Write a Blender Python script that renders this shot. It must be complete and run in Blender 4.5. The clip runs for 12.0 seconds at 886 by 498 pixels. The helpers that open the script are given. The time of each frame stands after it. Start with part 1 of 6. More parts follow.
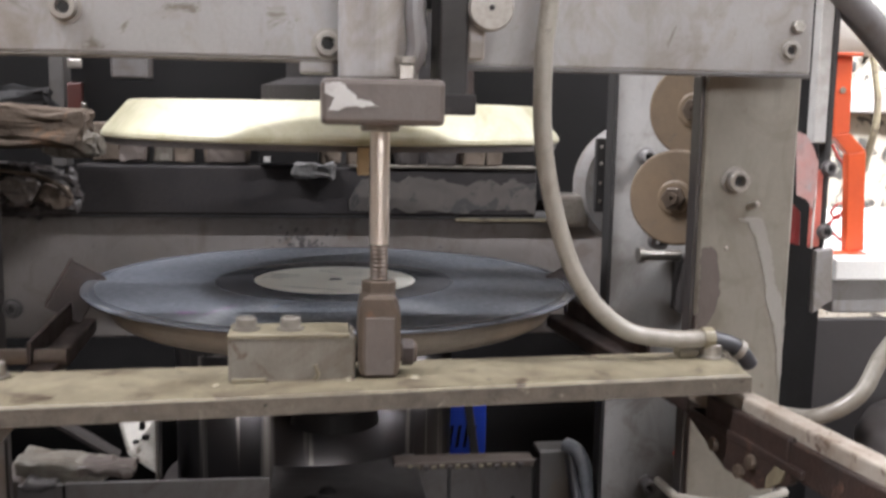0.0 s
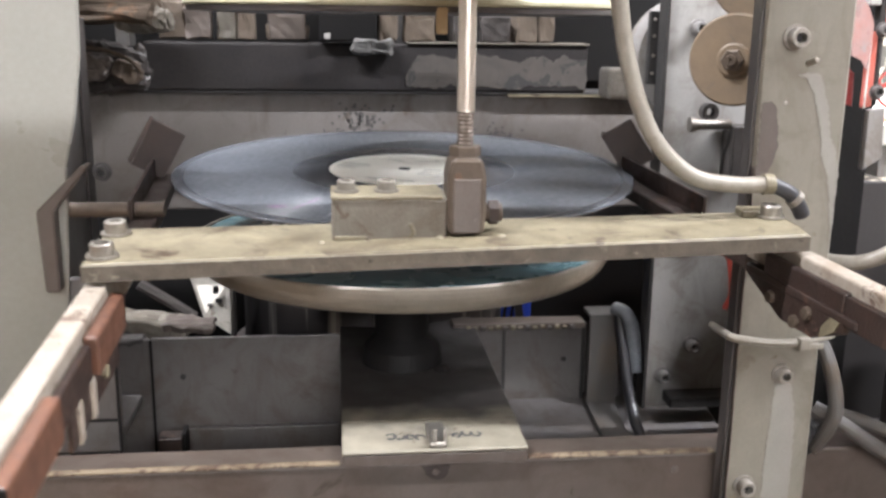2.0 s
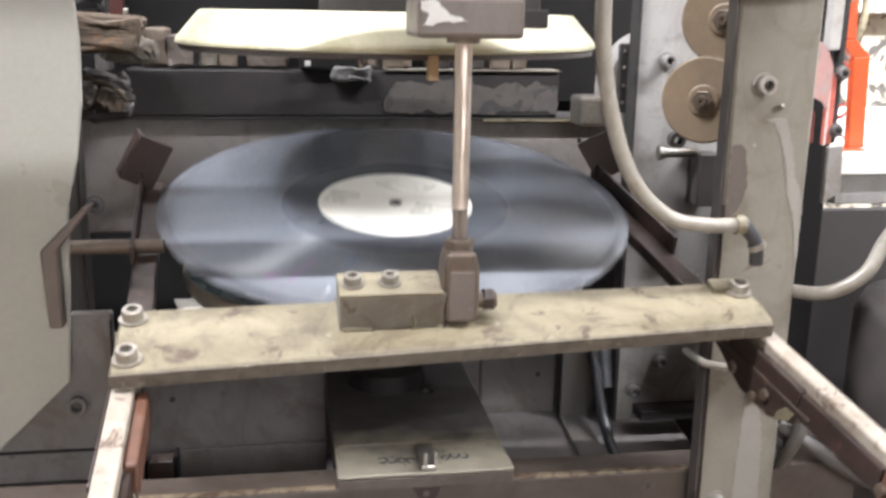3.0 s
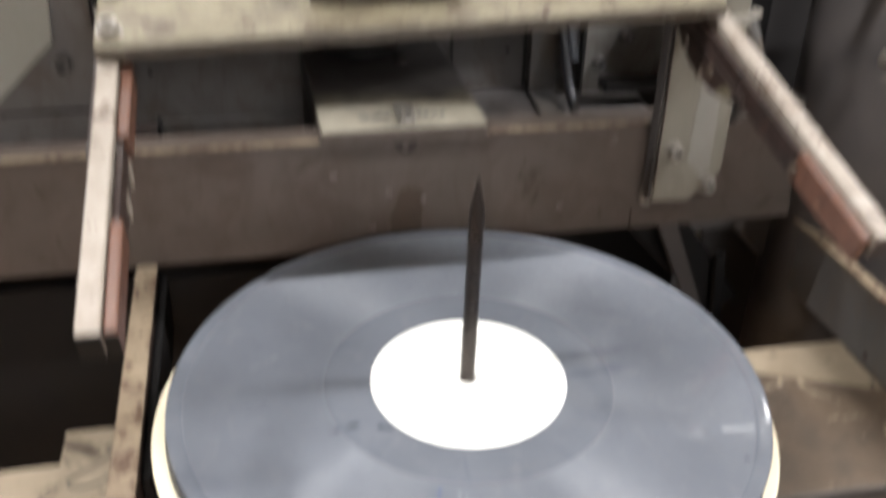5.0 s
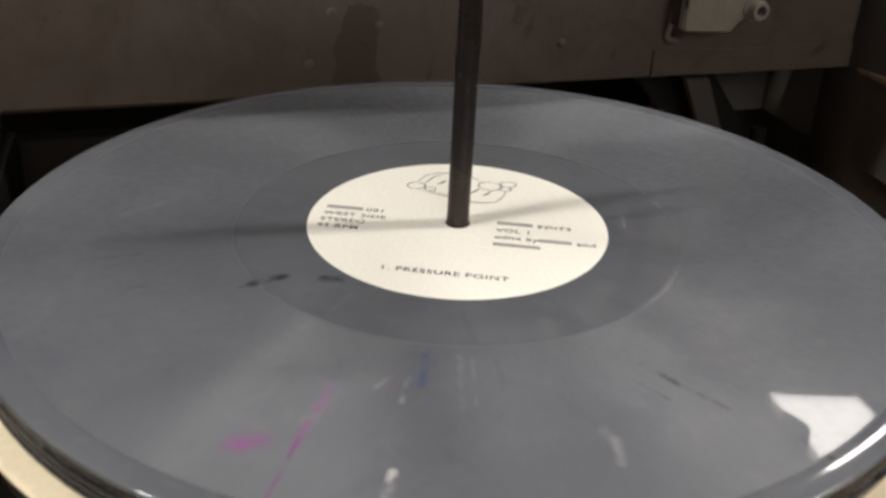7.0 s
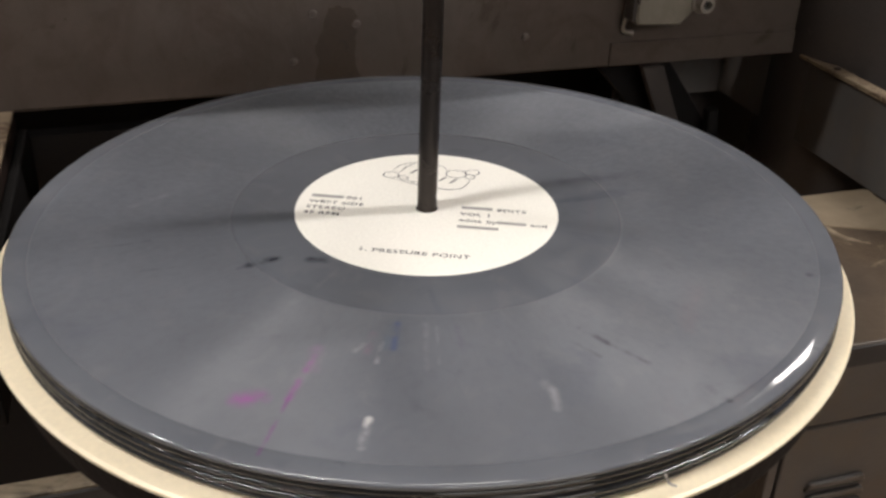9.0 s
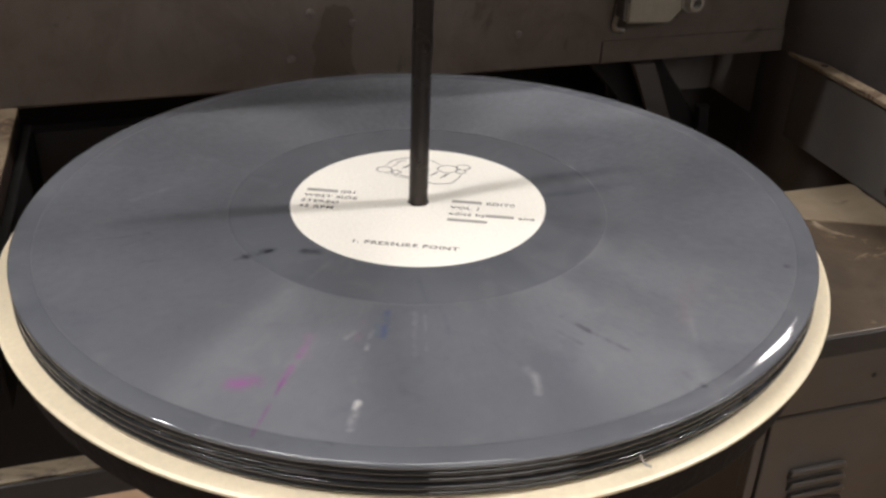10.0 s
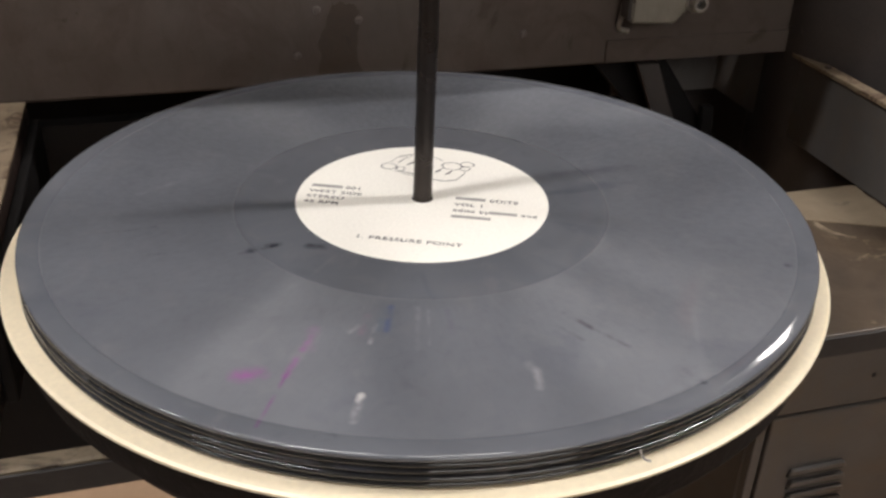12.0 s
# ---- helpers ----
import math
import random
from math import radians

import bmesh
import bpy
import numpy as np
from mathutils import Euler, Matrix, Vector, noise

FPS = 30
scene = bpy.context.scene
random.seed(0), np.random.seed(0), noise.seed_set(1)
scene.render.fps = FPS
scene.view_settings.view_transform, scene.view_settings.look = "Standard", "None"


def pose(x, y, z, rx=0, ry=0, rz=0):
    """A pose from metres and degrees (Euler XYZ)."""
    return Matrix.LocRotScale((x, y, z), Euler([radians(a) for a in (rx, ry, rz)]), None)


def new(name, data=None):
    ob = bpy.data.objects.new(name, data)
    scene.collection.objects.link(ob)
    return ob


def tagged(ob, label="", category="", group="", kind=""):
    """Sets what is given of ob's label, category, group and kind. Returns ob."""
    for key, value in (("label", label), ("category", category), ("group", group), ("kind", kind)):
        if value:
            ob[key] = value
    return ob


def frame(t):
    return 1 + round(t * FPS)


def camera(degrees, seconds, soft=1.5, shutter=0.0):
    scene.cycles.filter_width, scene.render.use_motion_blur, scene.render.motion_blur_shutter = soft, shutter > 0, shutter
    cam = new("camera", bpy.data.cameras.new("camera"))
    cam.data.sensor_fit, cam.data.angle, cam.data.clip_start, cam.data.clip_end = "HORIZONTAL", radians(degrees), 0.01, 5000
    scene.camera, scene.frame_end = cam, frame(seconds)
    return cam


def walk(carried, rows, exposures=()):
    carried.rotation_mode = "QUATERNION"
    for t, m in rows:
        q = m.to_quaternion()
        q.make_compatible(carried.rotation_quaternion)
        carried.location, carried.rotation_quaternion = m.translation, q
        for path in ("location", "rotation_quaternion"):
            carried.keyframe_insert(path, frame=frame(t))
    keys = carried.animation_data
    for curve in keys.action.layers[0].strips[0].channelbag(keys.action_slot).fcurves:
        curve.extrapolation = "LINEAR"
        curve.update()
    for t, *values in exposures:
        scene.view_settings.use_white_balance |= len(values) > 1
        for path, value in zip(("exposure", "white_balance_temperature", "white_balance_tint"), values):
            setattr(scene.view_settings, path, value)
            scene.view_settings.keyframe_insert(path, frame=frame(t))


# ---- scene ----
cam = camera(49.22, 12.0, 2.7, 0.9)
PATH = [  # seconds, eye, yaw, pitch, roll
    (0.0, -0.0257, -0.2972, 1.3298, -7.52, -7.93, 1.09),
    (0.5, -0.0292, -0.3057, 1.3234, -6.86, -9.54, 1.07),
    (1.0, -0.0354, -0.3142, 1.3106, -6.27, -11.46, 0.84),
    (1.5, -0.0398, -0.3227, 1.3056, -5.70, -12.22, 1.03),
    (2.0, -0.0578, -0.3310, 1.3083, -6.42, -13.46, 0.77),
    (2.5, -0.0743, -0.3391, 1.3222, -8.10, -14.29, 0.85),
    (2.7, -0.0781, -0.3435, 1.3271, -8.60, -13.80, 1.08),
    (4.3, -0.0889, -0.3633, 1.3765, -12.10, -21.39, 0.51),
    (4.5, -0.0944, -0.3681, 1.3506, -12.56, -24.27, 1.63),
    (4.8, -0.0946, -0.3811, 1.3354, -11.81, -28.08, -0.40),
    (5.0, -0.0971, -0.3828, 1.3087, -12.22, -30.07, 1.44),
    (5.5, -0.0986, -0.3773, 1.2446, -12.77, -31.35, 1.20),
    (6.0, -0.0948, -0.3458, 1.1971, -14.50, -26.21, 1.95),
    (6.5, -0.0892, -0.3042, 1.1538, -16.81, -28.42, 3.04),
    (7.0, -0.0855, -0.2773, 1.1437, -16.24, -27.93, 2.22),
    (7.2, -0.0810, -0.2747, 1.1466, -15.76, -27.90, 1.65),
    (8.8, -0.0874, -0.3109, 1.1679, -17.08, -29.79, 1.66),
    (9.0, -0.0895, -0.3163, 1.1688, -16.95, -29.58, 1.53),
    (9.5, -0.0908, -0.3241, 1.1725, -16.49, -29.73, 1.40),
    (10.0, -0.0879, -0.3282, 1.1736, -16.72, -29.83, 1.45),
    (10.5, -0.0889, -0.3290, 1.1744, -16.79, -29.72, 1.43),
    (11.0, -0.0875, -0.3295, 1.1758, -16.64, -29.82, 1.61),
    (11.5, -0.0879, -0.3301, 1.1743, -16.51, -29.83, 1.71),
    (12.0, -0.0890, -0.3312, 1.1741, -16.52, -29.88, 1.89),
]
EXPOSURES = [(0.0,0.11,6050,14),(0.5,0.19,6050,14),(1.0,0.35,6050,15),(1.5,0.51,6050,14),(2.0,0.77,6050,12),(2.7,0.80,6050,12),(4.3,-0.13,6350,13),(4.7,-0.10,6400,12),(5.0,0.09,6250,11),(5.5,-0.12,6750,11),(6.0,-0.36,6800,8),(6.5,-0.77,6800,7),(7.0,-1.07,6800,11),(9.0,-0.98,6650,13),(12.0,-0.98,6580,14)]
walk(cam, [(t, pose(x, y, z, 0, 0, yaw) @ pose(0, 0, 0, 90 + pitch) @ pose(0, 0, 0, 0, 0, roll)) for t, x, y, z, yaw, pitch, roll in PATH], EXPOSURES)

# ---- light and exposure ----
world = bpy.data.worlds.new("workshop_air")
world.use_nodes = True
world.node_tree.nodes["Background"].inputs[0].default_value = (0.62, 0.66, 0.72, 1)
world.node_tree.nodes["Background"].inputs[1].default_value = 0.03
scene.world = world


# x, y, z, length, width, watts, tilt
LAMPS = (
    # third lamp is a fill added behind the camera, no known source
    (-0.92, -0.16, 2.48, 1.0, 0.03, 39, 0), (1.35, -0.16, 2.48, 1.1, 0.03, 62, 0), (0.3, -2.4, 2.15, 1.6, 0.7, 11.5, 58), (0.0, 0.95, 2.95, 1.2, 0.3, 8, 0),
    # sixth lamp is a tilted fill added to brighten the background
    (2.05, 2.00, 2.95, 0.30, 0.36, 13, 0), (1.15, 0.85, 1.95, 1.0, 0.1, 76, 55), (-1.25, 0.62, 2.95, 0.2, 0.15, 38, 0))
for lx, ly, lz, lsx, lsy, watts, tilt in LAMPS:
    lamp = bpy.data.lights.new("tube_or_fill_light", "AREA")
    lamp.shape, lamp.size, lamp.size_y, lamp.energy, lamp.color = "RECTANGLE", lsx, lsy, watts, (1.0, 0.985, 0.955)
    new("tube_or_fill_light", lamp).matrix_world = pose(lx, ly, lz, tilt)


# ---- materials ----
def mat(name, base, second=None, amount=0.5, scale=30.0, rough=0.5, metal=0.0, bump=0.15, fine=400.0, stain=None, stain_at=0.62, stain_scale=12.0, spread=0.05, coat=0.0, emit=0.0, grime=None, speck=None):
    m = bpy.data.materials.new(name)
    m.use_nodes = True
    nt, b = m.node_tree, m.node_tree.nodes["Principled BSDF"]
    link = nt.links.new
    coord = nt.nodes.new("ShaderNodeTexCoord")

    def noise_node(s, detail, rough_=0.6, dist=0.0):
        n = nt.nodes.new("ShaderNodeTexNoise")
        n.inputs["Scale"].default_value, n.inputs["Detail"].default_value = s, detail
        n.inputs["Roughness"].default_value, n.inputs["Distortion"].default_value = rough_, dist
        link(coord.outputs["Object"], n.inputs["Vector"])
        return n

    def ramp(src, a, c, lo=0.0, hi=1.0):
        r = nt.nodes.new("ShaderNodeMapRange")
        r.inputs["From Min"].default_value, r.inputs["From Max"].default_value = a, c
        r.inputs["To Min"].default_value, r.inputs["To Max"].default_value = lo, hi
        link(src, r.inputs["Value"])
        return r.outputs["Result"]

    def mix(fac, a, c):
        x = nt.nodes.new("ShaderNodeMix")
        x.data_type = "RGBA"
        link(fac, x.inputs[0])
        for sock, v in ((x.inputs[6], a), (x.inputs[7], c)):
            if hasattr(v, "default_value"):
                link(v, sock)
            else:
                sock.default_value = (*v, 1)
        return x.outputs[2]

    broad = noise_node(1.7 * scale, 6, 0.6, 0.3)
    grain = noise_node(fine, 3)
    second = second or tuple(0.75 * v for v in base)
    col = mix(ramp(broad.outputs["Fac"], 0.5 - 0.5 * (1 - amount) - 0.05, 0.72), base, second)
    col = mix(ramp(grain.outputs["Fac"], 0.3, 0.75, 0.0, 0.28), col, tuple(0.6 * v for v in base))
    rgh = ramp(broad.outputs["Fac"], 0.3, 0.7, max(0.02, rough - 0.08), min(1, rough + 0.12))
    if stain:
        blot = noise_node(1.9 * stain_scale, 8, 0.68, 0.8)
        fac = ramp(blot.outputs["Fac"], stain_at, stain_at + spread)
        col = mix(fac, col, stain)
    if grime:
        mp = nt.nodes.new("ShaderNodeMapping")
        mp.inputs["Scale"].default_value = (60, 60, 20)
        link(coord.outputs["Object"], mp.inputs["Vector"])
        run = noise_node(1.0, 7, 0.7, 0.9)
        link(mp.outputs["Vector"], run.inputs["Vector"])
        col = mix(ramp(run.outputs["Fac"], 0.50, 0.72, 0.0, 0.6), col, grime)
        wide = noise_node(26.0, 8, 0.66, 0.8)
        col = mix(ramp(wide.outputs["Fac"], 0.50, 0.66, 0.0, 0.8), col, grime)
    if speck:
        dots = noise_node(110.0, 5, 0.65)
        col = mix(ramp(dots.outputs["Fac"], 0.70, 0.76), col, speck)
    link(col, b.inputs["Base Color"])
    link(rgh, b.inputs["Roughness"])
    b.inputs["Metallic"].default_value = metal
    b.inputs["Coat Weight"].default_value = coat
    if bump:
        bm_ = nt.nodes.new("ShaderNodeBump")
        bm_.inputs["Strength"].default_value, bm_.inputs["Distance"].default_value = bump, 0.001
        link(grain.outputs["Fac"], bm_.inputs["Height"])
        link(bm_.outputs["Normal"], b.inputs["Normal"])
    if emit:
        b.inputs["Emission Color"].default_value = (*base, 1)
        b.inputs["Emission Strength"].default_value = emit
    return m


GREY = mat("grey_machine_paint", (0.30, 0.287, 0.282), (0.235, 0.222, 0.216), 0.5, 14, 0.42, 0.0, 0.12, 500, (0.12, 0.098, 0.078), 0.62, 16, 0.06, grime=(0.165, 0.136, 0.108), speck=(0.06, 0.045, 0.035))
GREYCOOL = mat("cool_grey_paint", (0.141, 0.131, 0.128), (0.095, 0.087, 0.087), 0.5, 12, 0.4, 0.0, 0.12, 500, (0.068, 0.056, 0.047), 0.60, 14, 0.10, grime=(0.068, 0.054, 0.043), speck=(0.033, 0.025, 0.022))
BEAMGREY = mat("worn_beam_paint", (0.090, 0.069, 0.059), (0.058, 0.045, 0.036), 0.5, 11, 0.5, 0.0, 0.15, 500, (0.037, 0.024, 0.015), 0.60, 13, 0.06, grime=(0.048, 0.031, 0.023), speck=(0.025, 0.016, 0.011))
CREAM = mat("worn_cream_paint", (0.198, 0.172, 0.114), (0.130, 0.109, 0.070), 0.5, 26, 0.45, 0.0, 0.4, 500, (0.051, 0.035, 0.022), 0.57, 30, 0.06, grime=(0.070, 0.053, 0.033), speck=(0.028, 0.019, 0.013))
RAILTOP = mat("rusted_cream_rail", (0.237, 0.189, 0.128), (0.152, 0.110, 0.070), 0.5, 30, 0.5, 0.0, 0.3, 600, (0.062, 0.035, 0.021), 0.50, 46, 0.09, speck=(0.038, 0.023, 0.016))
EDGE = mat("chipped_dirty_edge", (0.125, 0.105, 0.080), (0.05, 0.040, 0.031), 0.5, 60, 0.55, 0.0, 0.4, 600, (0.19, 0.165, 0.125), 0.60, 45, 0.06)
CHEEK = mat("dirty_cheek_paint", (0.107, 0.100, 0.097), (0.073, 0.068, 0.065), 0.5, 14, 0.45, 0.0, 0.12, 500, (0.071, 0.060, 0.048), 0.60, 16, 0.10, grime=(0.060, 0.048, 0.040), speck=(0.028, 0.022, 0.017))
SMOKED = mat("smoked_grey_paint", (0.219, 0.200, 0.189), (0.163, 0.146, 0.136), 0.5, 9, 0.42, 0.0, 0.12, 500, (0.107, 0.083, 0.064), 0.58, 9, 0.10, grime=(0.129, 0.106, 0.089), speck=(0.052, 0.043, 0.034))
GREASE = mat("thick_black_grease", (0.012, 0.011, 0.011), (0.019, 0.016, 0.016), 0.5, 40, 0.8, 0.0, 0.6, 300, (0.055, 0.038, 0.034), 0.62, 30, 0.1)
PLATEGREY = mat("light_grey_plate", (0.451, 0.438, 0.419), (0.378, 0.365, 0.352), 0.5, 16, 0.4, 0.0, 0.12, 500, (0.153, 0.127, 0.099), 0.68, 20, grime=(0.243, 0.217, 0.189), speck=(0.073, 0.063, 0.054))
BARCREAM = mat("scuffed_light_bar", (0.325, 0.285, 0.242), (0.22, 0.185, 0.15), 0.5, 45, 0.42, 0.0, 0.35, 600, (0.078, 0.047, 0.033), 0.60, 40, 0.05, grime=(0.148, 0.109, 0.078), speck=(0.055, 0.031, 0.023))
RUST = mat("brown_rusty_steel", (0.038, 0.022, 0.017), (0.021, 0.013, 0.011), 0.5, 50, 0.42, 0.05, 0.4, 700, (0.105, 0.058, 0.040), 0.60, 40, 0.08, grime=(0.016, 0.011, 0.009), speck=(0.15, 0.12, 0.09))
PINKWOOD = mat("reddish_worn_pad", (0.135, 0.060, 0.036), (0.066, 0.031, 0.021), 0.5, 60, 0.36, 0.0, 0.3, 700, (0.26, 0.15, 0.10), 0.64, 40, 0.08)
DARK = mat("greasy_black_metal", (0.038, 0.034, 0.034), (0.059, 0.050, 0.046), 0.5, 25, 0.45, 0.0, 0.25, 500, (0.113, 0.099, 0.085), 0.64, 14, 0.08)
BEAMDARK = mat("black_paint_worn_to_grey", (0.022, 0.020, 0.021), (0.036, 0.032, 0.031), 0.5, 20, 0.55, 0.0, 0.3, 500, (0.110, 0.100, 0.092), 0.66, 14, 0.05, speck=(0.10, 0.09, 0.08))
# near-black for black parts and for shade painted into the voids
SHADEBLACK = mat("black_metal_and_void_shade", (0.006, 0.0055, 0.0055), (0.010, 0.009, 0.009), 0.5, 20, 0.6, 0.0, 0.2, 300)
BLACK = mat("black_shadow_metal", (0.036, 0.034, 0.034), (0.053, 0.050, 0.049), 0.5, 20, 0.5, 0.0, 0.1, 300)
STEEL = mat("polished_steel", (0.86, 0.79, 0.71), (0.80, 0.72, 0.64), 0.5, 80, 0.36, 1.0, 0.02, 900)
ZINC = mat("dull_zinc_bolt", (0.416, 0.392, 0.360), (0.288, 0.264, 0.232), 0.5, 200, 0.38, 0.9, 0.1, 1500)
BOLT = mat("painted_bolt", (0.317, 0.295, 0.266), (0.216, 0.194, 0.173), 0.5, 200, 0.4, 0.3, 0.15, 1500)
BROWNGREY = mat("brown_grey_block", (0.112, 0.091, 0.080), (0.078, 0.062, 0.054), 0.5, 30, 0.45, 0.0, 0.2, 600, (0.22, 0.195, 0.18), 0.62, 28, 0.05)
CLEVIS = mat("oily_brown_clevis", (0.105, 0.080, 0.060), (0.062, 0.044, 0.032), 0.5, 60, 0.42, 0.35, 0.25, 700, (0.17, 0.085, 0.045), 0.63, 60)
BLOCK = mat("bare_grey_block", (0.170, 0.154, 0.130), (0.141, 0.125, 0.104), 0.5, 60, 0.5, 0.1, 0.3, 700, (0.084, 0.063, 0.043), 0.60, 60, 0.06, grime=(0.090, 0.071, 0.052), speck=(0.039, 0.028, 0.020))
PLATEN = mat("cream_hot_platen", (0.504, 0.483, 0.365), (0.386, 0.361, 0.243), 0.5, 20, 0.45, 0.0, 0.15, 500, (0.218, 0.185, 0.076), 0.64, 40, 0.08, grime=(0.302, 0.277, 0.152), speck=(0.109, 0.092, 0.042))
RIM = mat("yellowed_platter_rim", (0.24, 0.214, 0.178), (0.165, 0.143, 0.115), 0.5, 18, 0.38, 0.2, 0.2, 500, (0.14, 0.115, 0.085), 0.60, 25, 0.08, grime=(0.17, 0.145, 0.115))
TAN = mat("tan_fibre_roller", (0.168, 0.118, 0.072), (0.120, 0.085, 0.054), 0.5, 40, 0.55, 0.0, 0.2, 700, (0.095, 0.075, 0.055), 0.60, 60, 0.10)
BRICK = mat("scorched_insulating_block", (0.135, 0.102, 0.076), (0.088, 0.068, 0.052), 0.5, 40, 0.8, 0.0, 0.5, 500, (0.252, 0.210, 0.153), 0.58, 40, 0.10, grime=(0.084, 0.066, 0.049), speck=(0.042, 0.030, 0.022))
LAGGING = mat("grey_brown_pipe_lagging", (0.100, 0.072, 0.051), (0.058, 0.042, 0.030), 0.5, 40, 0.95, 0.0, 1.0, 260, (0.147, 0.084, 0.047), 0.60, 20, 0.10, grime=(0.051, 0.037, 0.026), speck=(0.027, 0.018, 0.012))
HOSE = mat("dirty_cream_hose", (0.285, 0.264, 0.228), (0.215, 0.196, 0.167), 0.5, 40, 0.38, 0.0, 0.1, 600, (0.144, 0.122, 0.097), 0.62, 50, 0.08, grime=(0.137, 0.115, 0.090))
POSTGREY = mat("olive_grey_post_paint", (0.231, 0.213, 0.178), (0.175, 0.159, 0.131), 0.5, 12, 0.4, 0.0, 0.12, 500, (0.111, 0.082, 0.056), 0.64, 18, 0.06, grime=(0.127, 0.110, 0.084), speck=(0.048, 0.038, 0.026))
PINKFILM = mat("torn_pink_plastic_film", (0.36, 0.285, 0.28), (0.42, 0.19, 0.17), 0.5, 60, 0.3, 0.0, 0.2, 300, (0.302, 0.264, 0.264), 0.56, 50, 0.10)

RUBBER = mat("black_rubber", (0.025, 0.025, 0.03), (0.04, 0.04, 0.045), 0.5, 60, 0.4, 0.0, 0.1, 600)
ORANGE = mat("orange_painted_steel", (0.80, 0.13, 0.035), (0.62, 0.09, 0.03), 0.5, 20, 0.4, 0.0, 0.1, 500)
WHITE = mat("white_bench_laminate", (0.80, 0.79, 0.76), (0.72, 0.70, 0.66), 0.5, 10, 0.4, 0.0, 0.05, 500)
GUARD = mat("milky_plastic_guard", (0.29, 0.282, 0.255), (0.24, 0.232, 0.208), 0.5, 6, 0.32, 0.0, 0.04, 300, (0.22, 0.215, 0.19), 0.58, 5, 0.2)
TABLE = mat("grimy_cream_tabletop", (0.27, 0.222, 0.158), (0.15, 0.112, 0.072), 0.5, 18, 0.5, 0.0, 0.3, 500, (0.045, 0.032, 0.022), 0.54, 14, 0.08, speck=(0.03, 0.022, 0.015))
TABLEBROWN = mat("oil_soaked_tabletop", (0.098, 0.068, 0.043), (0.038, 0.026, 0.017), 0.5, 22, 0.5, 0.0, 0.3, 500, (0.243, 0.193, 0.134), 0.58, 16, 0.07, speck=(0.023, 0.015, 0.010))
CABINET = mat("grey_steel_cabinet", (0.098, 0.092, 0.088), (0.070, 0.065, 0.062), 0.5, 12, 0.45, 0.0, 0.1, 600, (0.070, 0.054, 0.041), 0.62, 20, 0.08, grime=(0.090, 0.071, 0.054), speck=(0.040, 0.028, 0.023))
RING = mat("cream_enamel_ring", (0.88, 0.78, 0.58), (0.84, 0.73, 0.53), 0.5, 12, 0.4, 0.0, 0.04, 500)
SPINDLE = mat("dark_steel_spindle", (0.061, 0.052, 0.048), (0.041, 0.035, 0.033), 0.5, 60, 0.3, 0.8, 0.05, 900)
PAPER = mat("cream_label_paper", (0.92, 0.90, 0.83), (0.90, 0.88, 0.81), 0.5, 20, 0.7, 0.0, 0.03, 900)
INKGREY = mat("grey_print", (0.36, 0.355, 0.34), (0.30, 0.295, 0.28), 0.5, 900, 0.6, 0.0, 0.0, 500)
SMUDGE = mat("smeared_black_grease", (0.05, 0.047, 0.045), (0.13, 0.12, 0.115), 0.5, 120, 0.5, 0.0, 0.0, 500)
INK = mat("black_print", (0.035, 0.035, 0.04), (0.05, 0.05, 0.05), 0.5, 50, 0.6, 0.0, 0.0, 500)
FLOORM = mat("worn_workshop_floor", (0.46, 0.31, 0.20), (0.36, 0.235, 0.145), 0.5, 6, 0.6, 0.0, 0.1, 100)
WALLM = mat("pale_workshop_wall", (0.52, 0.50, 0.46), (0.44, 0.42, 0.39), 0.5, 2, 0.8, 0.0, 0.05, 60)
BLUE = mat("blue_plastic_crate", (0.02, 0.07, 0.55), (0.015, 0.05, 0.42), 0.5, 10, 0.4, 0.0, 0.05, 300)
REDM = mat("red_plastic_strip", (0.22, 0.03, 0.028), (0.15, 0.022, 0.02), 0.5, 30, 0.4, 0.0, 0.1, 400)
TUBE = mat("glowing_tube_or_fill", (1.0, 0.97, 0.9), (1.0, 0.97, 0.9), 0.5, 10, 0.5, 0.0, 0.0, 100, emit=9.0)


for dull in (GREASE, BEAMDARK, SHADEBLACK, BLACK):
    dull.node_tree.nodes["Principled BSDF"].inputs["Specular IOR Level"].default_value = 0.18


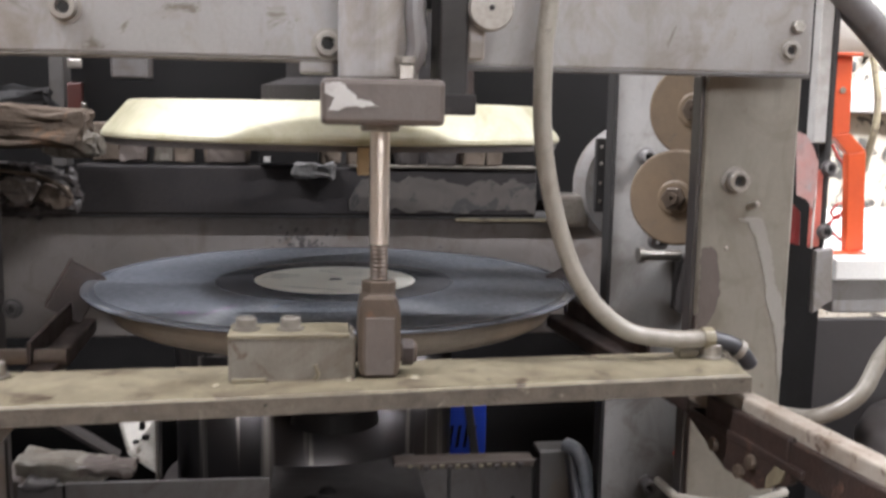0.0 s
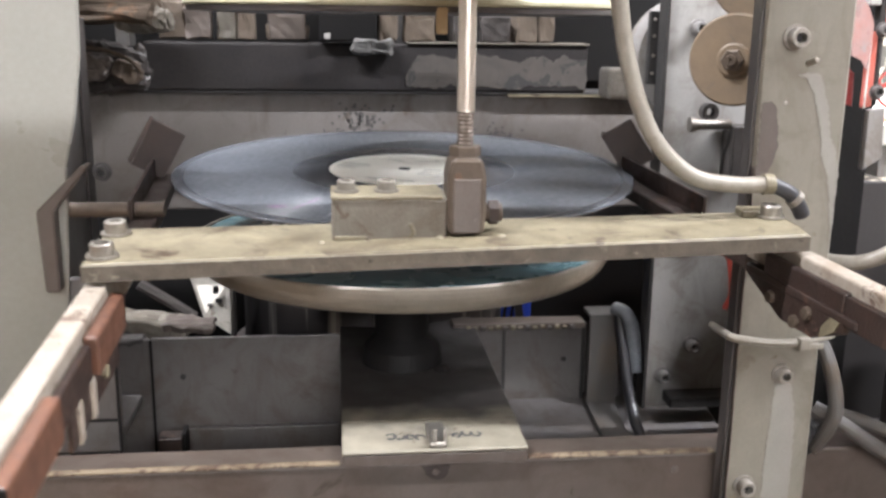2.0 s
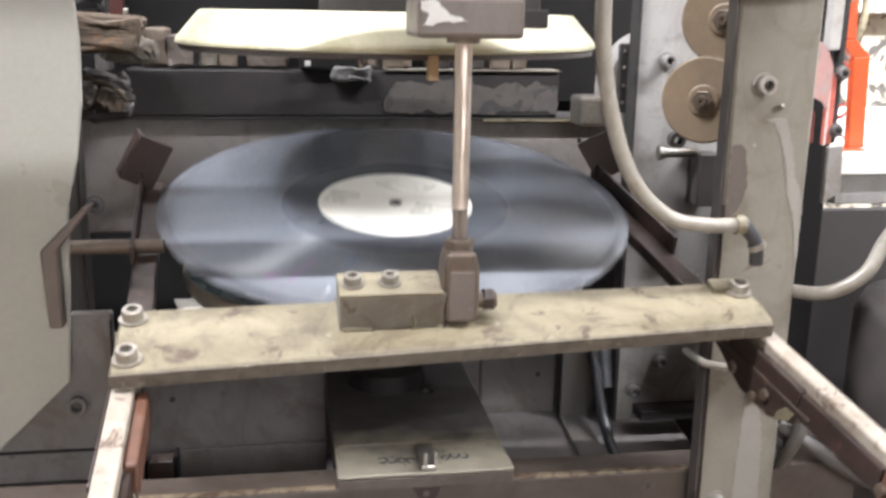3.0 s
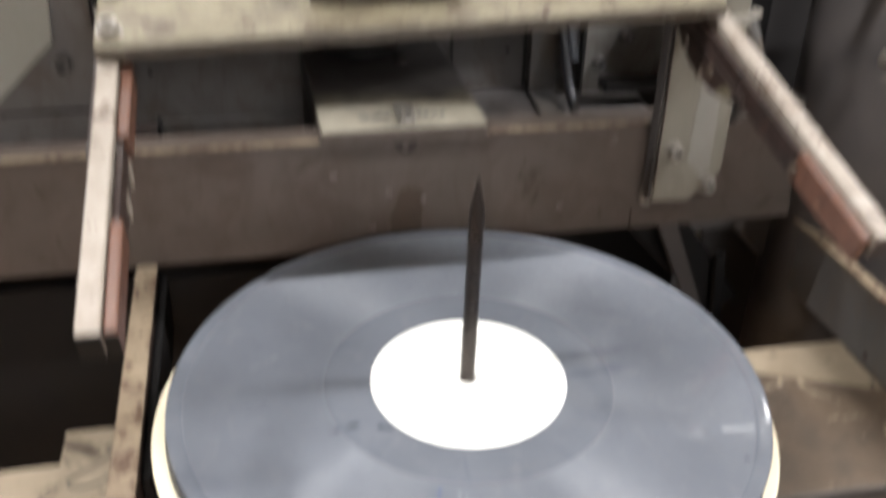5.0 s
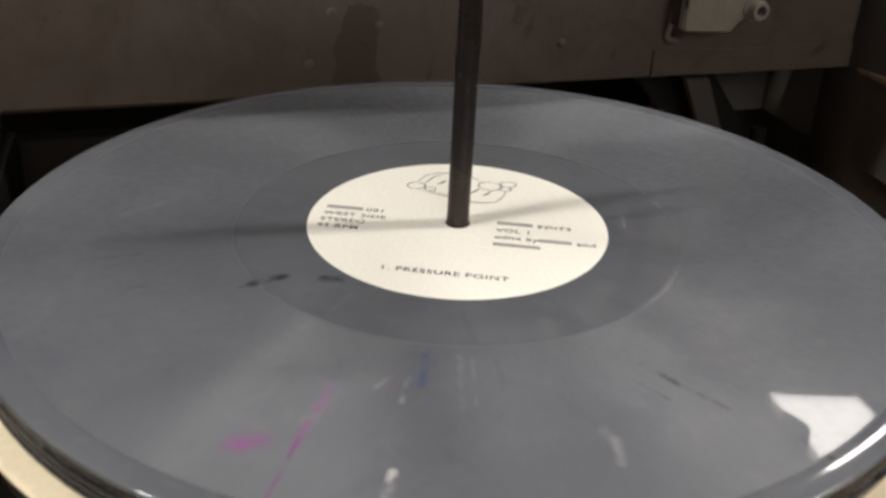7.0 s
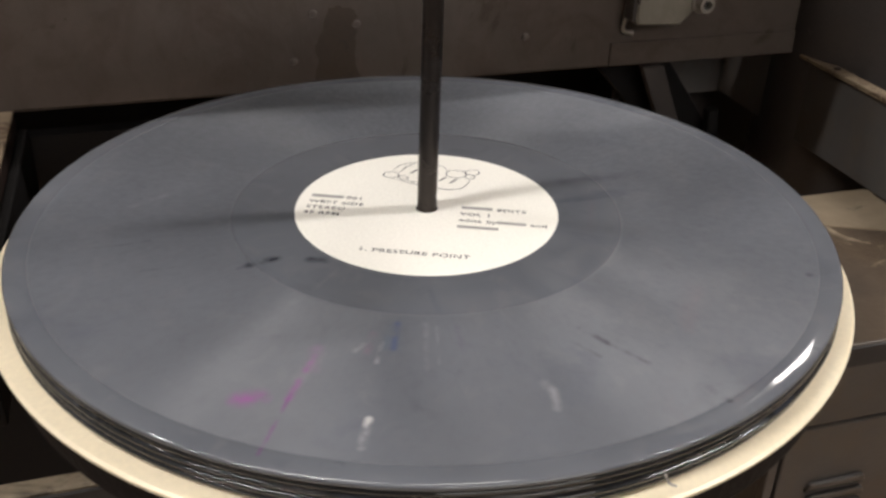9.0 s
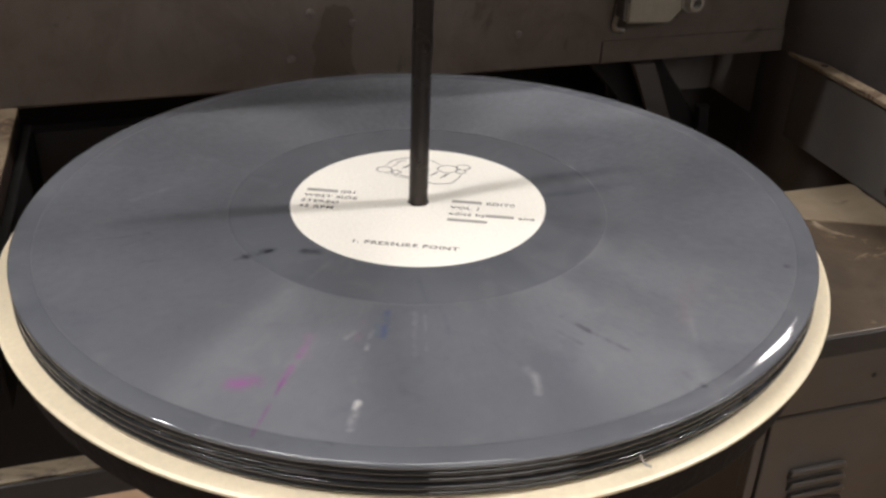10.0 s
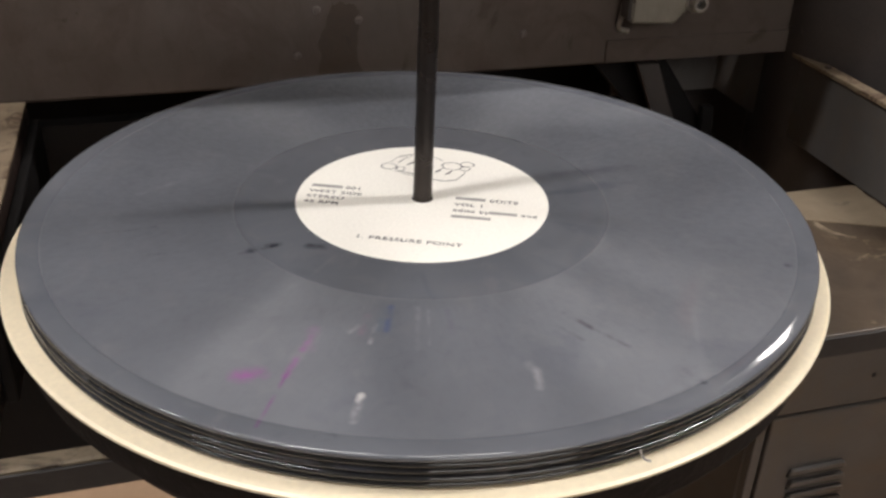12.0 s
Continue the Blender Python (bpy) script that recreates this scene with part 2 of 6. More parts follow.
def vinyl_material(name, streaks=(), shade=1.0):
    """Grey marbled vinyl: radial dark streaks, two magenta streaks, fine grooves that spread the gloss round the centre."""
    m = bpy.data.materials.new(name)
    m.use_nodes = True
    nt, b = m.node_tree, m.node_tree.nodes["Principled BSDF"]
    link = nt.links.new
    N = nt.nodes.new
    coord = N("ShaderNodeTexCoord")
    grad = N("ShaderNodeTexGradient")
    grad.gradient_type = "RADIAL"
    link(coord.outputs["Object"], grad.inputs[0])
    length = N("ShaderNodeVectorMath")
    length.operation = "LENGTH"
    link(coord.outputs["Object"], length.inputs[0])
    comb = N("ShaderNodeCombineXYZ")
    scale_a = N("ShaderNodeMath")
    scale_a.operation = "MULTIPLY"
    scale_a.inputs[1].default_value = 26.0
    link(grad.outputs["Fac"], scale_a.inputs[0])
    scale_r = N("ShaderNodeMath")
    scale_r.operation = "MULTIPLY"
    scale_r.inputs[1].default_value = 22.0
    link(length.outputs["Value"], scale_r.inputs[0])
    link(scale_a.outputs[0], comb.inputs[0])
    link(scale_r.outputs[0], comb.inputs[1])
    streak = N("ShaderNodeTexNoise")
    streak.inputs["Scale"].default_value, streak.inputs["Detail"].default_value = 1.0, 5
    streak.inputs["Distortion"].default_value = 0.6
    link(comb.outputs[0], streak.inputs["Vector"])

    def rng(src, a, c, lo=0.0, hi=1.0):
        r = N("ShaderNodeMapRange")
        r.inputs["From Min"].default_value, r.inputs["From Max"].default_value = a, c
        r.inputs["To Min"].default_value, r.inputs["To Max"].default_value = lo, hi
        link(src, r.inputs["Value"])
        return r.outputs["Result"]

    def mixc(fac, a, c):
        x = N("ShaderNodeMix")
        x.data_type = "RGBA"
        link(fac, x.inputs[0])
        for sock, v in ((x.inputs[6], a), (x.inputs[7], c)):
            if hasattr(v, "default_value"):
                link(v, sock)
            else:
                sock.default_value = (*v, 1)
        return x.outputs[2]

    cloud = N("ShaderNodeTexNoise")
    cloud.inputs["Scale"].default_value, cloud.inputs["Detail"].default_value = 14, 7
    link(coord.outputs["Object"], cloud.inputs["Vector"])
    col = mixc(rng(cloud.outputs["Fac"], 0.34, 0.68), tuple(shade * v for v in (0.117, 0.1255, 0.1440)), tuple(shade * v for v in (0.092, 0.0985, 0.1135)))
    col = mixc(rng(streak.outputs["Fac"], 0.62, 0.80, 0, 0.75), col, (0.065, 0.072, 0.095))
    col = mixc(rng(streak.outputs["Fac"], 0.36, 0.18, 0, 0.6), col, (0.19, 0.19, 0.205))
    soft = N("ShaderNodeTexNoise")
    soft.inputs["Scale"].default_value, soft.inputs["Detail"].default_value = 170, 4
    link(coord.outputs["Object"], soft.inputs["Vector"])
    fine = N("ShaderNodeTexNoise")
    fine.inputs["Scale"].default_value, fine.inputs["Detail"].default_value = 75, 6
    fine.inputs["Distortion"].default_value = 0.8
    link(coord.outputs["Object"], fine.inputs["Vector"])
    col = mixc(rng(fine.outputs["Fac"], 0.56, 0.74, 0, 0.3), col, (0.160, 0.160, 0.172))
    col = mixc(rng(fine.outputs["Fac"], 0.42, 0.26, 0, 0.3), col, (0.066, 0.071, 0.085))
    ragged = rng(soft.outputs["Fac"], 0.36, 0.62)
    for x0, y0, x1, y1, w, colour, strength in streaks:
        d = Vector((x1 - x0, y1 - y0, 0))

        def vm(op, a=None, const=None):
            n = N("ShaderNodeVectorMath")
            n.operation = op
            if a is not None:
                link(a, n.inputs[0])
            if const is not None:
                n.inputs[1].default_value = const
            return n

        rel = vm("SUBTRACT", coord.outputs["Object"], (x0, y0, 0))
        dot = vm("DOT_PRODUCT", rel.outputs["Vector"], tuple(d / d.length_squared))
        t01 = N("ShaderNodeClamp")
        link(dot.outputs["Value"], t01.inputs[0])
        along = vm("SCALE")
        along.inputs[0].default_value = tuple(d)
        link(t01.outputs[0], along.inputs["Scale"])
        off = vm("SUBTRACT", rel.outputs["Vector"])
        link(along.outputs["Vector"], off.inputs[1])
        dist = vm("LENGTH", off.outputs["Vector"])
        near = rng(dist.outputs["Value"], w, 0.15 * w, 0, strength)
        both = N("ShaderNodeMath")
        both.operation = "MULTIPLY"
        link(near, both.inputs[0])
        link(ragged, both.inputs[1])
        col = mixc(both.outputs[0], col, colour)
    link(col, b.inputs["Base Color"])
    gro = rng(length.outputs["Value"], 0.0728, 0.0738)
    gro2 = rng(length.outputs["Value"], 0.1432, 0.1424)
    mul = N("ShaderNodeMath")
    mul.operation = "MULTIPLY"
    link(gro, mul.inputs[0])
    link(gro2, mul.inputs[1])
    hair = N("ShaderNodeTexNoise")
    hair.inputs["Scale"].default_value, hair.inputs["Detail"].default_value = 9.0, 6
    hair.inputs["Roughness"].default_value = 0.75
    link(comb.outputs[0], hair.inputs["Vector"])
    fuzz = N("ShaderNodeMath")
    fuzz.operation = "MULTIPLY"
    link(rng(mul.outputs[0], 0, 1, 0.12, 1.0), fuzz.inputs[0])
    link(rng(hair.outputs["Fac"], 0.36, 0.64, 0.30, 0.54), fuzz.inputs[1])
    link(fuzz.outputs[0], b.inputs["Roughness"])
    b.inputs["IOR"].default_value = 1.5
    b.inputs["Specular IOR Level"].default_value = 0.44
    b.inputs["Coat Weight"].default_value = 0.4
    b.inputs["Coat Roughness"].default_value = 0.025
    tang = N("ShaderNodeTangent")
    tang.direction_type, tang.axis = "RADIAL", "Z"
    link(tang.outputs[0], b.inputs["Tangent"])
    link(rng(mul.outputs[0], 0, 1, 0.0, 1.0), b.inputs["Anisotropic"])
    b.inputs["Anisotropic Rotation"].default_value = 0.25
    return m


MAG, INKY, LIGHT = (0.215, 0.046, 0.21), (0.018, 0.02, 0.03), (0.26, 0.26, 0.28)
# same vinyl at a fifth: shade on the stack edges put into colour
VINYLSHADED = vinyl_material("shaded_marbled_vinyl", (), 0.20)
MARBLED = vinyl_material("marbled_grey_vinyl_with_flecks", [
    (-0.0575, -0.0840, -0.0677, -0.1017, 0.0017, MAG, 0.75), (-0.0665, -0.0995, -0.0785, -0.1228, 0.0009, (0.13, 0.025, 0.14), 0.9),
    (-0.0560, -0.0800, -0.0590, -0.0900, 0.0030, (0.20, 0.10, 0.20), 0.35),
    (-0.0805, -0.0985, -0.0755, -0.0988, 0.0046, MAG, 0.8), (-0.0700, -0.0263, -0.0605, -0.0243, 0.0026, INKY, 1.0),
    (-0.0740, -0.0275, -0.0690, -0.0262, 0.0012, INKY, 0.6), (-0.0494, -0.0278, -0.0440, -0.0300, 0.0026, INKY, 1.0),
    (0.0251, -0.0891, 0.0300, -0.0992, 0.0017, INKY, 0.8), (0.0298, -0.0990, 0.0375, -0.1117, 0.0013, INKY, 0.7), (0.0198, -0.0952, 0.0248, -0.1050, 0.0012, INKY, 0.5),
    (0.0488, -0.1266, 0.0512, -0.1335, 0.0016, INKY, 0.75), (-0.1118, -0.0016, -0.1023, -0.0006, 0.0009, INKY, 0.6), (-0.1271, -0.0012, -0.1118, -0.0016, 0.0008, INKY, 0.4),
    (-0.1056, -0.0215, -0.0950, -0.0215, 0.0009, INKY, 0.5), (-0.1146, 0.0370, -0.1099, 0.0380, 0.0016, INKY, 0.4), (0.1149, -0.0790, 0.1153, -0.0790, 0.0017, INKY, 1.0), (0.0903, -0.1179, 0.0906, -0.1181, 0.0012, INKY, 0.8),
    (-0.0626, -0.1312, -0.0588, -0.1314, 0.0020, INKY, 0.7),
    (-0.0365, -0.0820, -0.0403, -0.0912, 0.0013, LIGHT, 0.9), (-0.0481, -0.1161, -0.0524, -0.1262, 0.0019, LIGHT, 1.0), (-0.0480, -0.1158, -0.0490, -0.1180, 0.0016, (0.55, 0.54, 0.53), 1.0),
    (-0.0454, -0.0841, -0.0407, -0.0801, 0.0014, LIGHT, 0.5), (-0.0381, -0.0767, -0.0418, -0.0856, 0.0020, (0.15, 0.10, 0.14), 0.6),
    (0.0052, -0.1162, 0.0032, -0.1244, 0.0020, LIGHT, 0.55), (0.0040, -0.1130, 0.0052, -0.1180, 0.0026, LIGHT, 0.3), (-0.0295, -0.0729, -0.0339, -0.0858, 0.0016, (0.04, 0.07, 0.16), 0.75),
    (-0.0325, -0.0745, -0.0365, -0.0850, 0.0016, (0.07, 0.11, 0.16), 0.5), (-0.0210, -0.0756, -0.0271, -0.0983, 0.0014, LIGHT, 0.35), (-0.0182, -0.0780, -0.0227, -0.0963, 0.0009, LIGHT, 0.35), (-0.0120, -0.0790, -0.0140, -0.0930, 0.0016, (0.09, 0.09, 0.12), 0.5),
    (0.0600, 0.0100, 0.0950, 0.0100, 0.0040, (0.07, 0.07, 0.095), 0.5), (-0.0950, 0.0350, -0.1080, 0.0280, 0.0022, LIGHT, 0.3),
])


def teal_material():
    """Oily teal platter top with a worn brown centre."""
    m = mat("oily_teal_coating", (0.112, 0.205, 0.228), (0.076, 0.145, 0.168), 0.5, 14, 0.25, 0.1, 0.1, 500)
    nt = m.node_tree
    b = nt.nodes["Principled BSDF"]
    old = b.inputs["Base Color"].links[0].from_socket
    coord = nt.nodes.new("ShaderNodeTexCoord")
    ln = nt.nodes.new("ShaderNodeVectorMath")
    ln.operation = "LENGTH"
    nt.links.new(coord.outputs["Object"], ln.inputs[0])
    nz = nt.nodes.new("ShaderNodeTexNoise")
    nz.inputs["Scale"].default_value = 30
    nt.links.new(coord.outputs["Object"], nz.inputs["Vector"])
    mm = nt.nodes.new("ShaderNodeMath")
    mm.operation = "MULTIPLY_ADD"
    mm.inputs[1].default_value = 0.06
    nt.links.new(nz.outputs["Fac"], mm.inputs[0])
    nt.links.new(ln.outputs["Value"], mm.inputs[2])
    mr = nt.nodes.new("ShaderNodeMapRange")
    mr.inputs["From Min"].default_value, mr.inputs["From Max"].default_value = 0.072, 0.092
    nt.links.new(mm.outputs[0], mr.inputs["Value"])
    mx = nt.nodes.new("ShaderNodeMix")
    mx.data_type = "RGBA"
    nt.links.new(mr.outputs[0], mx.inputs[0])
    mx.inputs[6].default_value = (0.10, 0.085, 0.06, 1)
    nt.links.new(old, mx.inputs[7])
    nt.links.new(mx.outputs[2], b.inputs["Base Color"])
    return m


TEAL = teal_material()


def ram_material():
    """Chromed ram whose reflections are painted as light and dark upright bands."""
    m = bpy.data.materials.new("chrome_painted_reflections")
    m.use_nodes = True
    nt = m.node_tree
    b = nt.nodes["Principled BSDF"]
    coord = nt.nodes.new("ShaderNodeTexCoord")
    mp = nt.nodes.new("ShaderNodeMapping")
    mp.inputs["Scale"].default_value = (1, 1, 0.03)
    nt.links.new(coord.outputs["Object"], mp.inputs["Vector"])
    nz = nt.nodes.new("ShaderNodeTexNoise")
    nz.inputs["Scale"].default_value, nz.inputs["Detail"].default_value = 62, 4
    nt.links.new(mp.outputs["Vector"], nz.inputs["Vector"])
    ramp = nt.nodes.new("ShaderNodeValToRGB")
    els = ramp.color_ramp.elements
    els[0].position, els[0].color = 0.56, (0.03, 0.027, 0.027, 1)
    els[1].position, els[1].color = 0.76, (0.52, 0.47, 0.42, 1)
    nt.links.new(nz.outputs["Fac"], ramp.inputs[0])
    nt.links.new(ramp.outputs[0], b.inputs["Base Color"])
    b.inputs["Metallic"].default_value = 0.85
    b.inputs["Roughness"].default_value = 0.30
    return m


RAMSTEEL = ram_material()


def greasy_plate_material():
    """Bare cream steel that disappears under black grease towards the rear."""
    m = mat("steel_going_under_grease", (0.236, 0.213, 0.166), (0.17, 0.150, 0.115), 0.5, 26, 0.5, 0.0, 0.35, 600, (0.10, 0.075, 0.05), 0.60, 38, 0.07)
    nt = m.node_tree
    b = nt.nodes["Principled BSDF"]
    old = b.inputs["Base Color"].links[0].from_socket
    coord = nt.nodes.new("ShaderNodeTexCoord")
    sep = nt.nodes.new("ShaderNodeSeparateXYZ")
    nt.links.new(coord.outputs["Object"], sep.inputs[0])
    nz = nt.nodes.new("ShaderNodeTexNoise")
    nz.inputs["Scale"].default_value, nz.inputs["Detail"].default_value = 34, 6
    nt.links.new(coord.outputs["Object"], nz.inputs["Vector"])
    mm = nt.nodes.new("ShaderNodeMath")
    mm.operation = "MULTIPLY_ADD"
    mm.inputs[1].default_value = 0.10
    nt.links.new(nz.outputs["Fac"], mm.inputs[0])
    nt.links.new(sep.outputs["Y"], mm.inputs[2])
    mr = nt.nodes.new("ShaderNodeMapRange")
    mr.inputs["From Min"].default_value, mr.inputs["From Max"].default_value = 0.240, 0.272
    nt.links.new(mm.outputs[0], mr.inputs["Value"])
    mx = nt.nodes.new("ShaderNodeMix")
    mx.data_type = "RGBA"
    nt.links.new(mr.outputs[0], mx.inputs[0])
    nt.links.new(old, mx.inputs[6])
    mx.inputs[7].default_value = (0.031, 0.027, 0.026, 1)
    nt.links.new(mx.outputs[2], b.inputs["Base Color"])
    return m


GREASY = greasy_plate_material()


# ---- mesh helpers ----
def part(name, bm, material, parent=None, label="", m=None, smooth=False, kind=""):
    me = bpy.data.meshes.new(name)
    bm.normal_update()
    bm.to_mesh(me)
    bm.free()
    for p in me.polygons:
        p.use_smooth = smooth
    me.materials.append(material)
    ob = new(name, me)
    if parent:
        ob.parent = parent
    if m is not None:
        ob.matrix_local = m
    tagged(ob, label, kind=kind)
    return ob


def thing(name, label, category, m=None, group="", kind=""):
    ob = new(name)
    ob.empty_display_size = 0.02
    if m is not None:
        ob.matrix_world = m
    return tagged(ob, label, category, group, kind)


def box(x0, x1, y0, y1, z0, z1, bevel=0.001, bm=None):
    own = bmesh.new()
    bmesh.ops.create_cube(own, size=1)
    for v in own.verts:
        v.co = Vector(((x0 + x1) / 2 + v.co.x * (x1 - x0), (y0 + y1) / 2 + v.co.y * (y1 - y0), (z0 + z1) / 2 + v.co.z * (z1 - z0)))
    if bevel:
        bmesh.ops.bevel(own, geom=own.edges[:], offset=min(bevel, 0.3 * min(x1 - x0, y1 - y0, z1 - z0)), segments=2, profile=0.5, affect="EDGES")
    return join(bm, own)


def join(bm, own, m=None):
    if m is not None:
        own.transform(m)
    if bm is None:
        return own
    me = bpy.data.meshes.new("tmp")
    own.to_mesh(me)
    own.free()
    bm.from_mesh(me)
    bpy.data.meshes.remove(me)
    return bm


def lathe(profile, n=96, bm=None, m=None):
    """Turns (radius, z) pairs about z."""
    own = bmesh.new()
    rings = []
    for r, z in profile:
        if r < 1e-6:
            rings.append([own.verts.new((0, 0, z))])
        else:
            rings.append([own.verts.new((r * math.cos(2 * math.pi * k / n), r * math.sin(2 * math.pi * k / n), z)) for k in range(n)])
    for a, c in zip(rings, rings[1:]):
        for k in range(n):
            k2 = (k + 1) % n
            if len(a) == 1 and len(c) == 1:
                continue
            if len(a) == 1:
                own.faces.new((a[0], c[k], c[k2]))
            elif len(c) == 1:
                own.faces.new((a[k], a[k2], c[0]))
            else:
                own.faces.new((a[k], a[k2], c[k2], c[k]))
    bmesh.ops.recalc_face_normals(own, faces=own.faces[:])
    return join(bm, own, m)


def prism(points, y0, y1, bevel=0.0008, bm=None, m=None):
    """A plate whose outline (x, z) is drawn out along y."""
    own = bmesh.new()
    a = [own.verts.new((x, y0, z)) for x, z in points]
    c = [own.verts.new((x, y1, z)) for x, z in points]
    own.faces.new(a)
    own.faces.new(c[::-1])
    for k in range(len(points)):
        k2 = (k + 1) % len(points)
        own.faces.new((a[k], c[k], c[k2], a[k2]))
    bmesh.ops.recalc_face_normals(own, faces=own.faces[:])
    if bevel:
        bmesh.ops.bevel(own, geom=own.edges[:], offset=bevel, segments=1, affect="EDGES")
    return join(bm, own, m)


def sweep(points, r, n=12, bm=None, steps=8):
    """A round tube along a smooth curve through the points."""
    P = [Vector(p) for p in points]
    P = [2 * P[0] - P[1]] + P + [2 * P[-1] - P[-2]]
    path = []
    for k in range(1, len(P) - 2):
        for s in range(steps):
            t = s / steps
            path.append(0.5 * (2 * P[k] + (P[k + 1] - P[k - 1]) * t + (2 * P[k - 1] - 5 * P[k] + 4 * P[k + 1] - P[k + 2]) * t * t + (3 * P[k] - P[k - 1] - 3 * P[k + 1] + P[k + 2]) * t ** 3))
    path.append(P[-2])
    own = bmesh.new()
    rings, side = [], None
    for k, p in enumerate(path):
        d = (path[min(k + 1, len(path) - 1)] - path[max(k - 1, 0)]).normalized()
        side = d.orthogonal().normalized() if side is None else (side - d * side.dot(d)).normalized()
        up = d.cross(side)
        rings.append([own.verts.new(p + r * (math.cos(2 * math.pi * j / n) * side + math.sin(2 * math.pi * j / n) * up)) for j in range(n)])
    for a, c in zip(rings, rings[1:]):
        for j in range(n):
            own.faces.new((a[j], a[(j + 1) % n], c[(j + 1) % n], c[j]))
    own.faces.new(rings[0][::-1])
    own.faces.new(rings[-1])
    bmesh.ops.recalc_face_normals(own, faces=own.faces[:])
    return join(bm, own)


def socket_bolt(r=0.0045, h=0.005):
    """A socket-head screw along +z from its seat, with washer and hexagonal hole."""
    bm = lathe([(0, 0), (1.35 * r, 0), (1.35 * r, 0.16 * h), (r, 0.16 * h), (r, 0.9 * h), (0.92 * r, h), (0.58 * r, h)], 24)
    own = bmesh.new()
    top = [own.verts.new((0.58 * r * math.cos(math.pi * k / 12), 0.58 * r * math.sin(math.pi * k / 12), h)) for k in range(24)]
    low = [own.verts.new((0.5 * r * math.cos(math.pi * k / 12), 0.5 * r * math.sin(math.pi * k / 12), 0.35 * h)) for k in range(24)]
    for k in range(24):
        own.faces.new((top[k], top[(k + 1) % 24], low[(k + 1) % 24], low[k]))
    own.faces.new(low)
    return join(bm, own)


def bolt(parent, x, y, z, r=0.0045, h=0.005, face="front", material=None):
    turn = {"front": pose(x, y, z, 90), "top": pose(x, y, z), "right": pose(x, y, z, 0, 90)}[face]
    b = part("bolt", socket_bolt(r, h), material or BOLT, parent, m=turn, smooth=False)
    part("socket", lathe([(0, 0.36 * h), (0.5 * r, 0.36 * h), (0.5 * r, 0.45 * h), (0, 0.45 * h)], 6), BLACK, b)
    return b


def hexnut(r, h):
    return lathe([(0, 0), (r, 0), (r, 0.85 * h), (0.87 * r, h), (0, h)], 6)


def blob_marks(seed, count, spread, size):
    """Small irregular ink or grease marks in a flat patch."""
    rnd = random.Random(seed)
    bm = bmesh.new()
    for _ in range(count):
        cx, cy = rnd.gauss(0, 0.55) * spread[0], rnd.gauss(0, 0.55) * spread[1]
        n = rnd.randint(6, 9)
        vs = [bm.verts.new((cx + size * rnd.uniform(0.3, 1.2) * math.cos(2 * math.pi * k / n), cy + size * rnd.uniform(0.3, 1.2) * math.sin(2 * math.pi * k / n), 0)) for k in range(n)]
        bm.faces.new(vs)
    return bm


def ragged(points, amount, seed, step=0.0016):
    """The outline again with its sides broken into short uneven steps, for flaked paint and rust."""
    rnd, out = random.Random(seed), []
    for (x0, z0), (x1, z1) in zip(points, points[1:] + points[:1]):
        length = math.hypot(x1 - x0, z1 - z0)
        n = max(1, int(length / step))
        for k in range(n):
            push = amount * rnd.uniform(-1, 1)
            out.append((x0 + (x1 - x0) * k / n - push * (z1 - z0) / length, z0 + (z1 - z0) * k / n + push * (x1 - x0) / length))
    return out


# ---- room ----
def room():
    f = part("floor", box(-4, 5, -4, 5, -0.1, 0.0, 0), FLOORM)
    tagged(f, "worn reddish brown workshop floor", "floor", kind="structure")
    c = part("ceiling", box(-4, 5, -4, 5, 3.1, 3.2, 0), WALLM)
    tagged(c, "plain pale workshop ceiling", "ceiling", kind="structure")
    for name, b in (("wall_north", (-4, 5, 5, 5.1)), ("wall_south", (-4, 5, -4.1, -4)), ("wall_west", (-4.1, -4, -4, 5)), ("wall_east", (5, 5.1, -4, 5))):
        w = part(name, box(*b, 0, 3.1, 0), WALLM)
        tagged(w, "pale painted workshop wall", "wall", kind="structure")
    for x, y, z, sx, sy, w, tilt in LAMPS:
        # every lamp gets a fitting, the two added fills included
        t = thing("room_or_fill_light", "white light fitting, switched on, a room tube or an added fill", "light", pose(x, y, z, tilt) @ pose(0, 0, 0.02), "workshop lights")
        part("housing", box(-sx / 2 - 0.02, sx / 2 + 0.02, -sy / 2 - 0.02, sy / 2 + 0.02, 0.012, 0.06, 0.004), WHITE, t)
        part("tube", box(-sx / 2, sx / 2, -sy / 2, sy / 2, 0.002, 0.011, 0.002), TUBE, t, "glowing white tube or fill panel")
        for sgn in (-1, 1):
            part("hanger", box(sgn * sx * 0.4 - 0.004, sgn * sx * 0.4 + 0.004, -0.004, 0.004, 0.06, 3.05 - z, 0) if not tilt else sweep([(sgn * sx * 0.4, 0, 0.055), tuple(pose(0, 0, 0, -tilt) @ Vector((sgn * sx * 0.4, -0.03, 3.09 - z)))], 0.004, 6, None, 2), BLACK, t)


room()


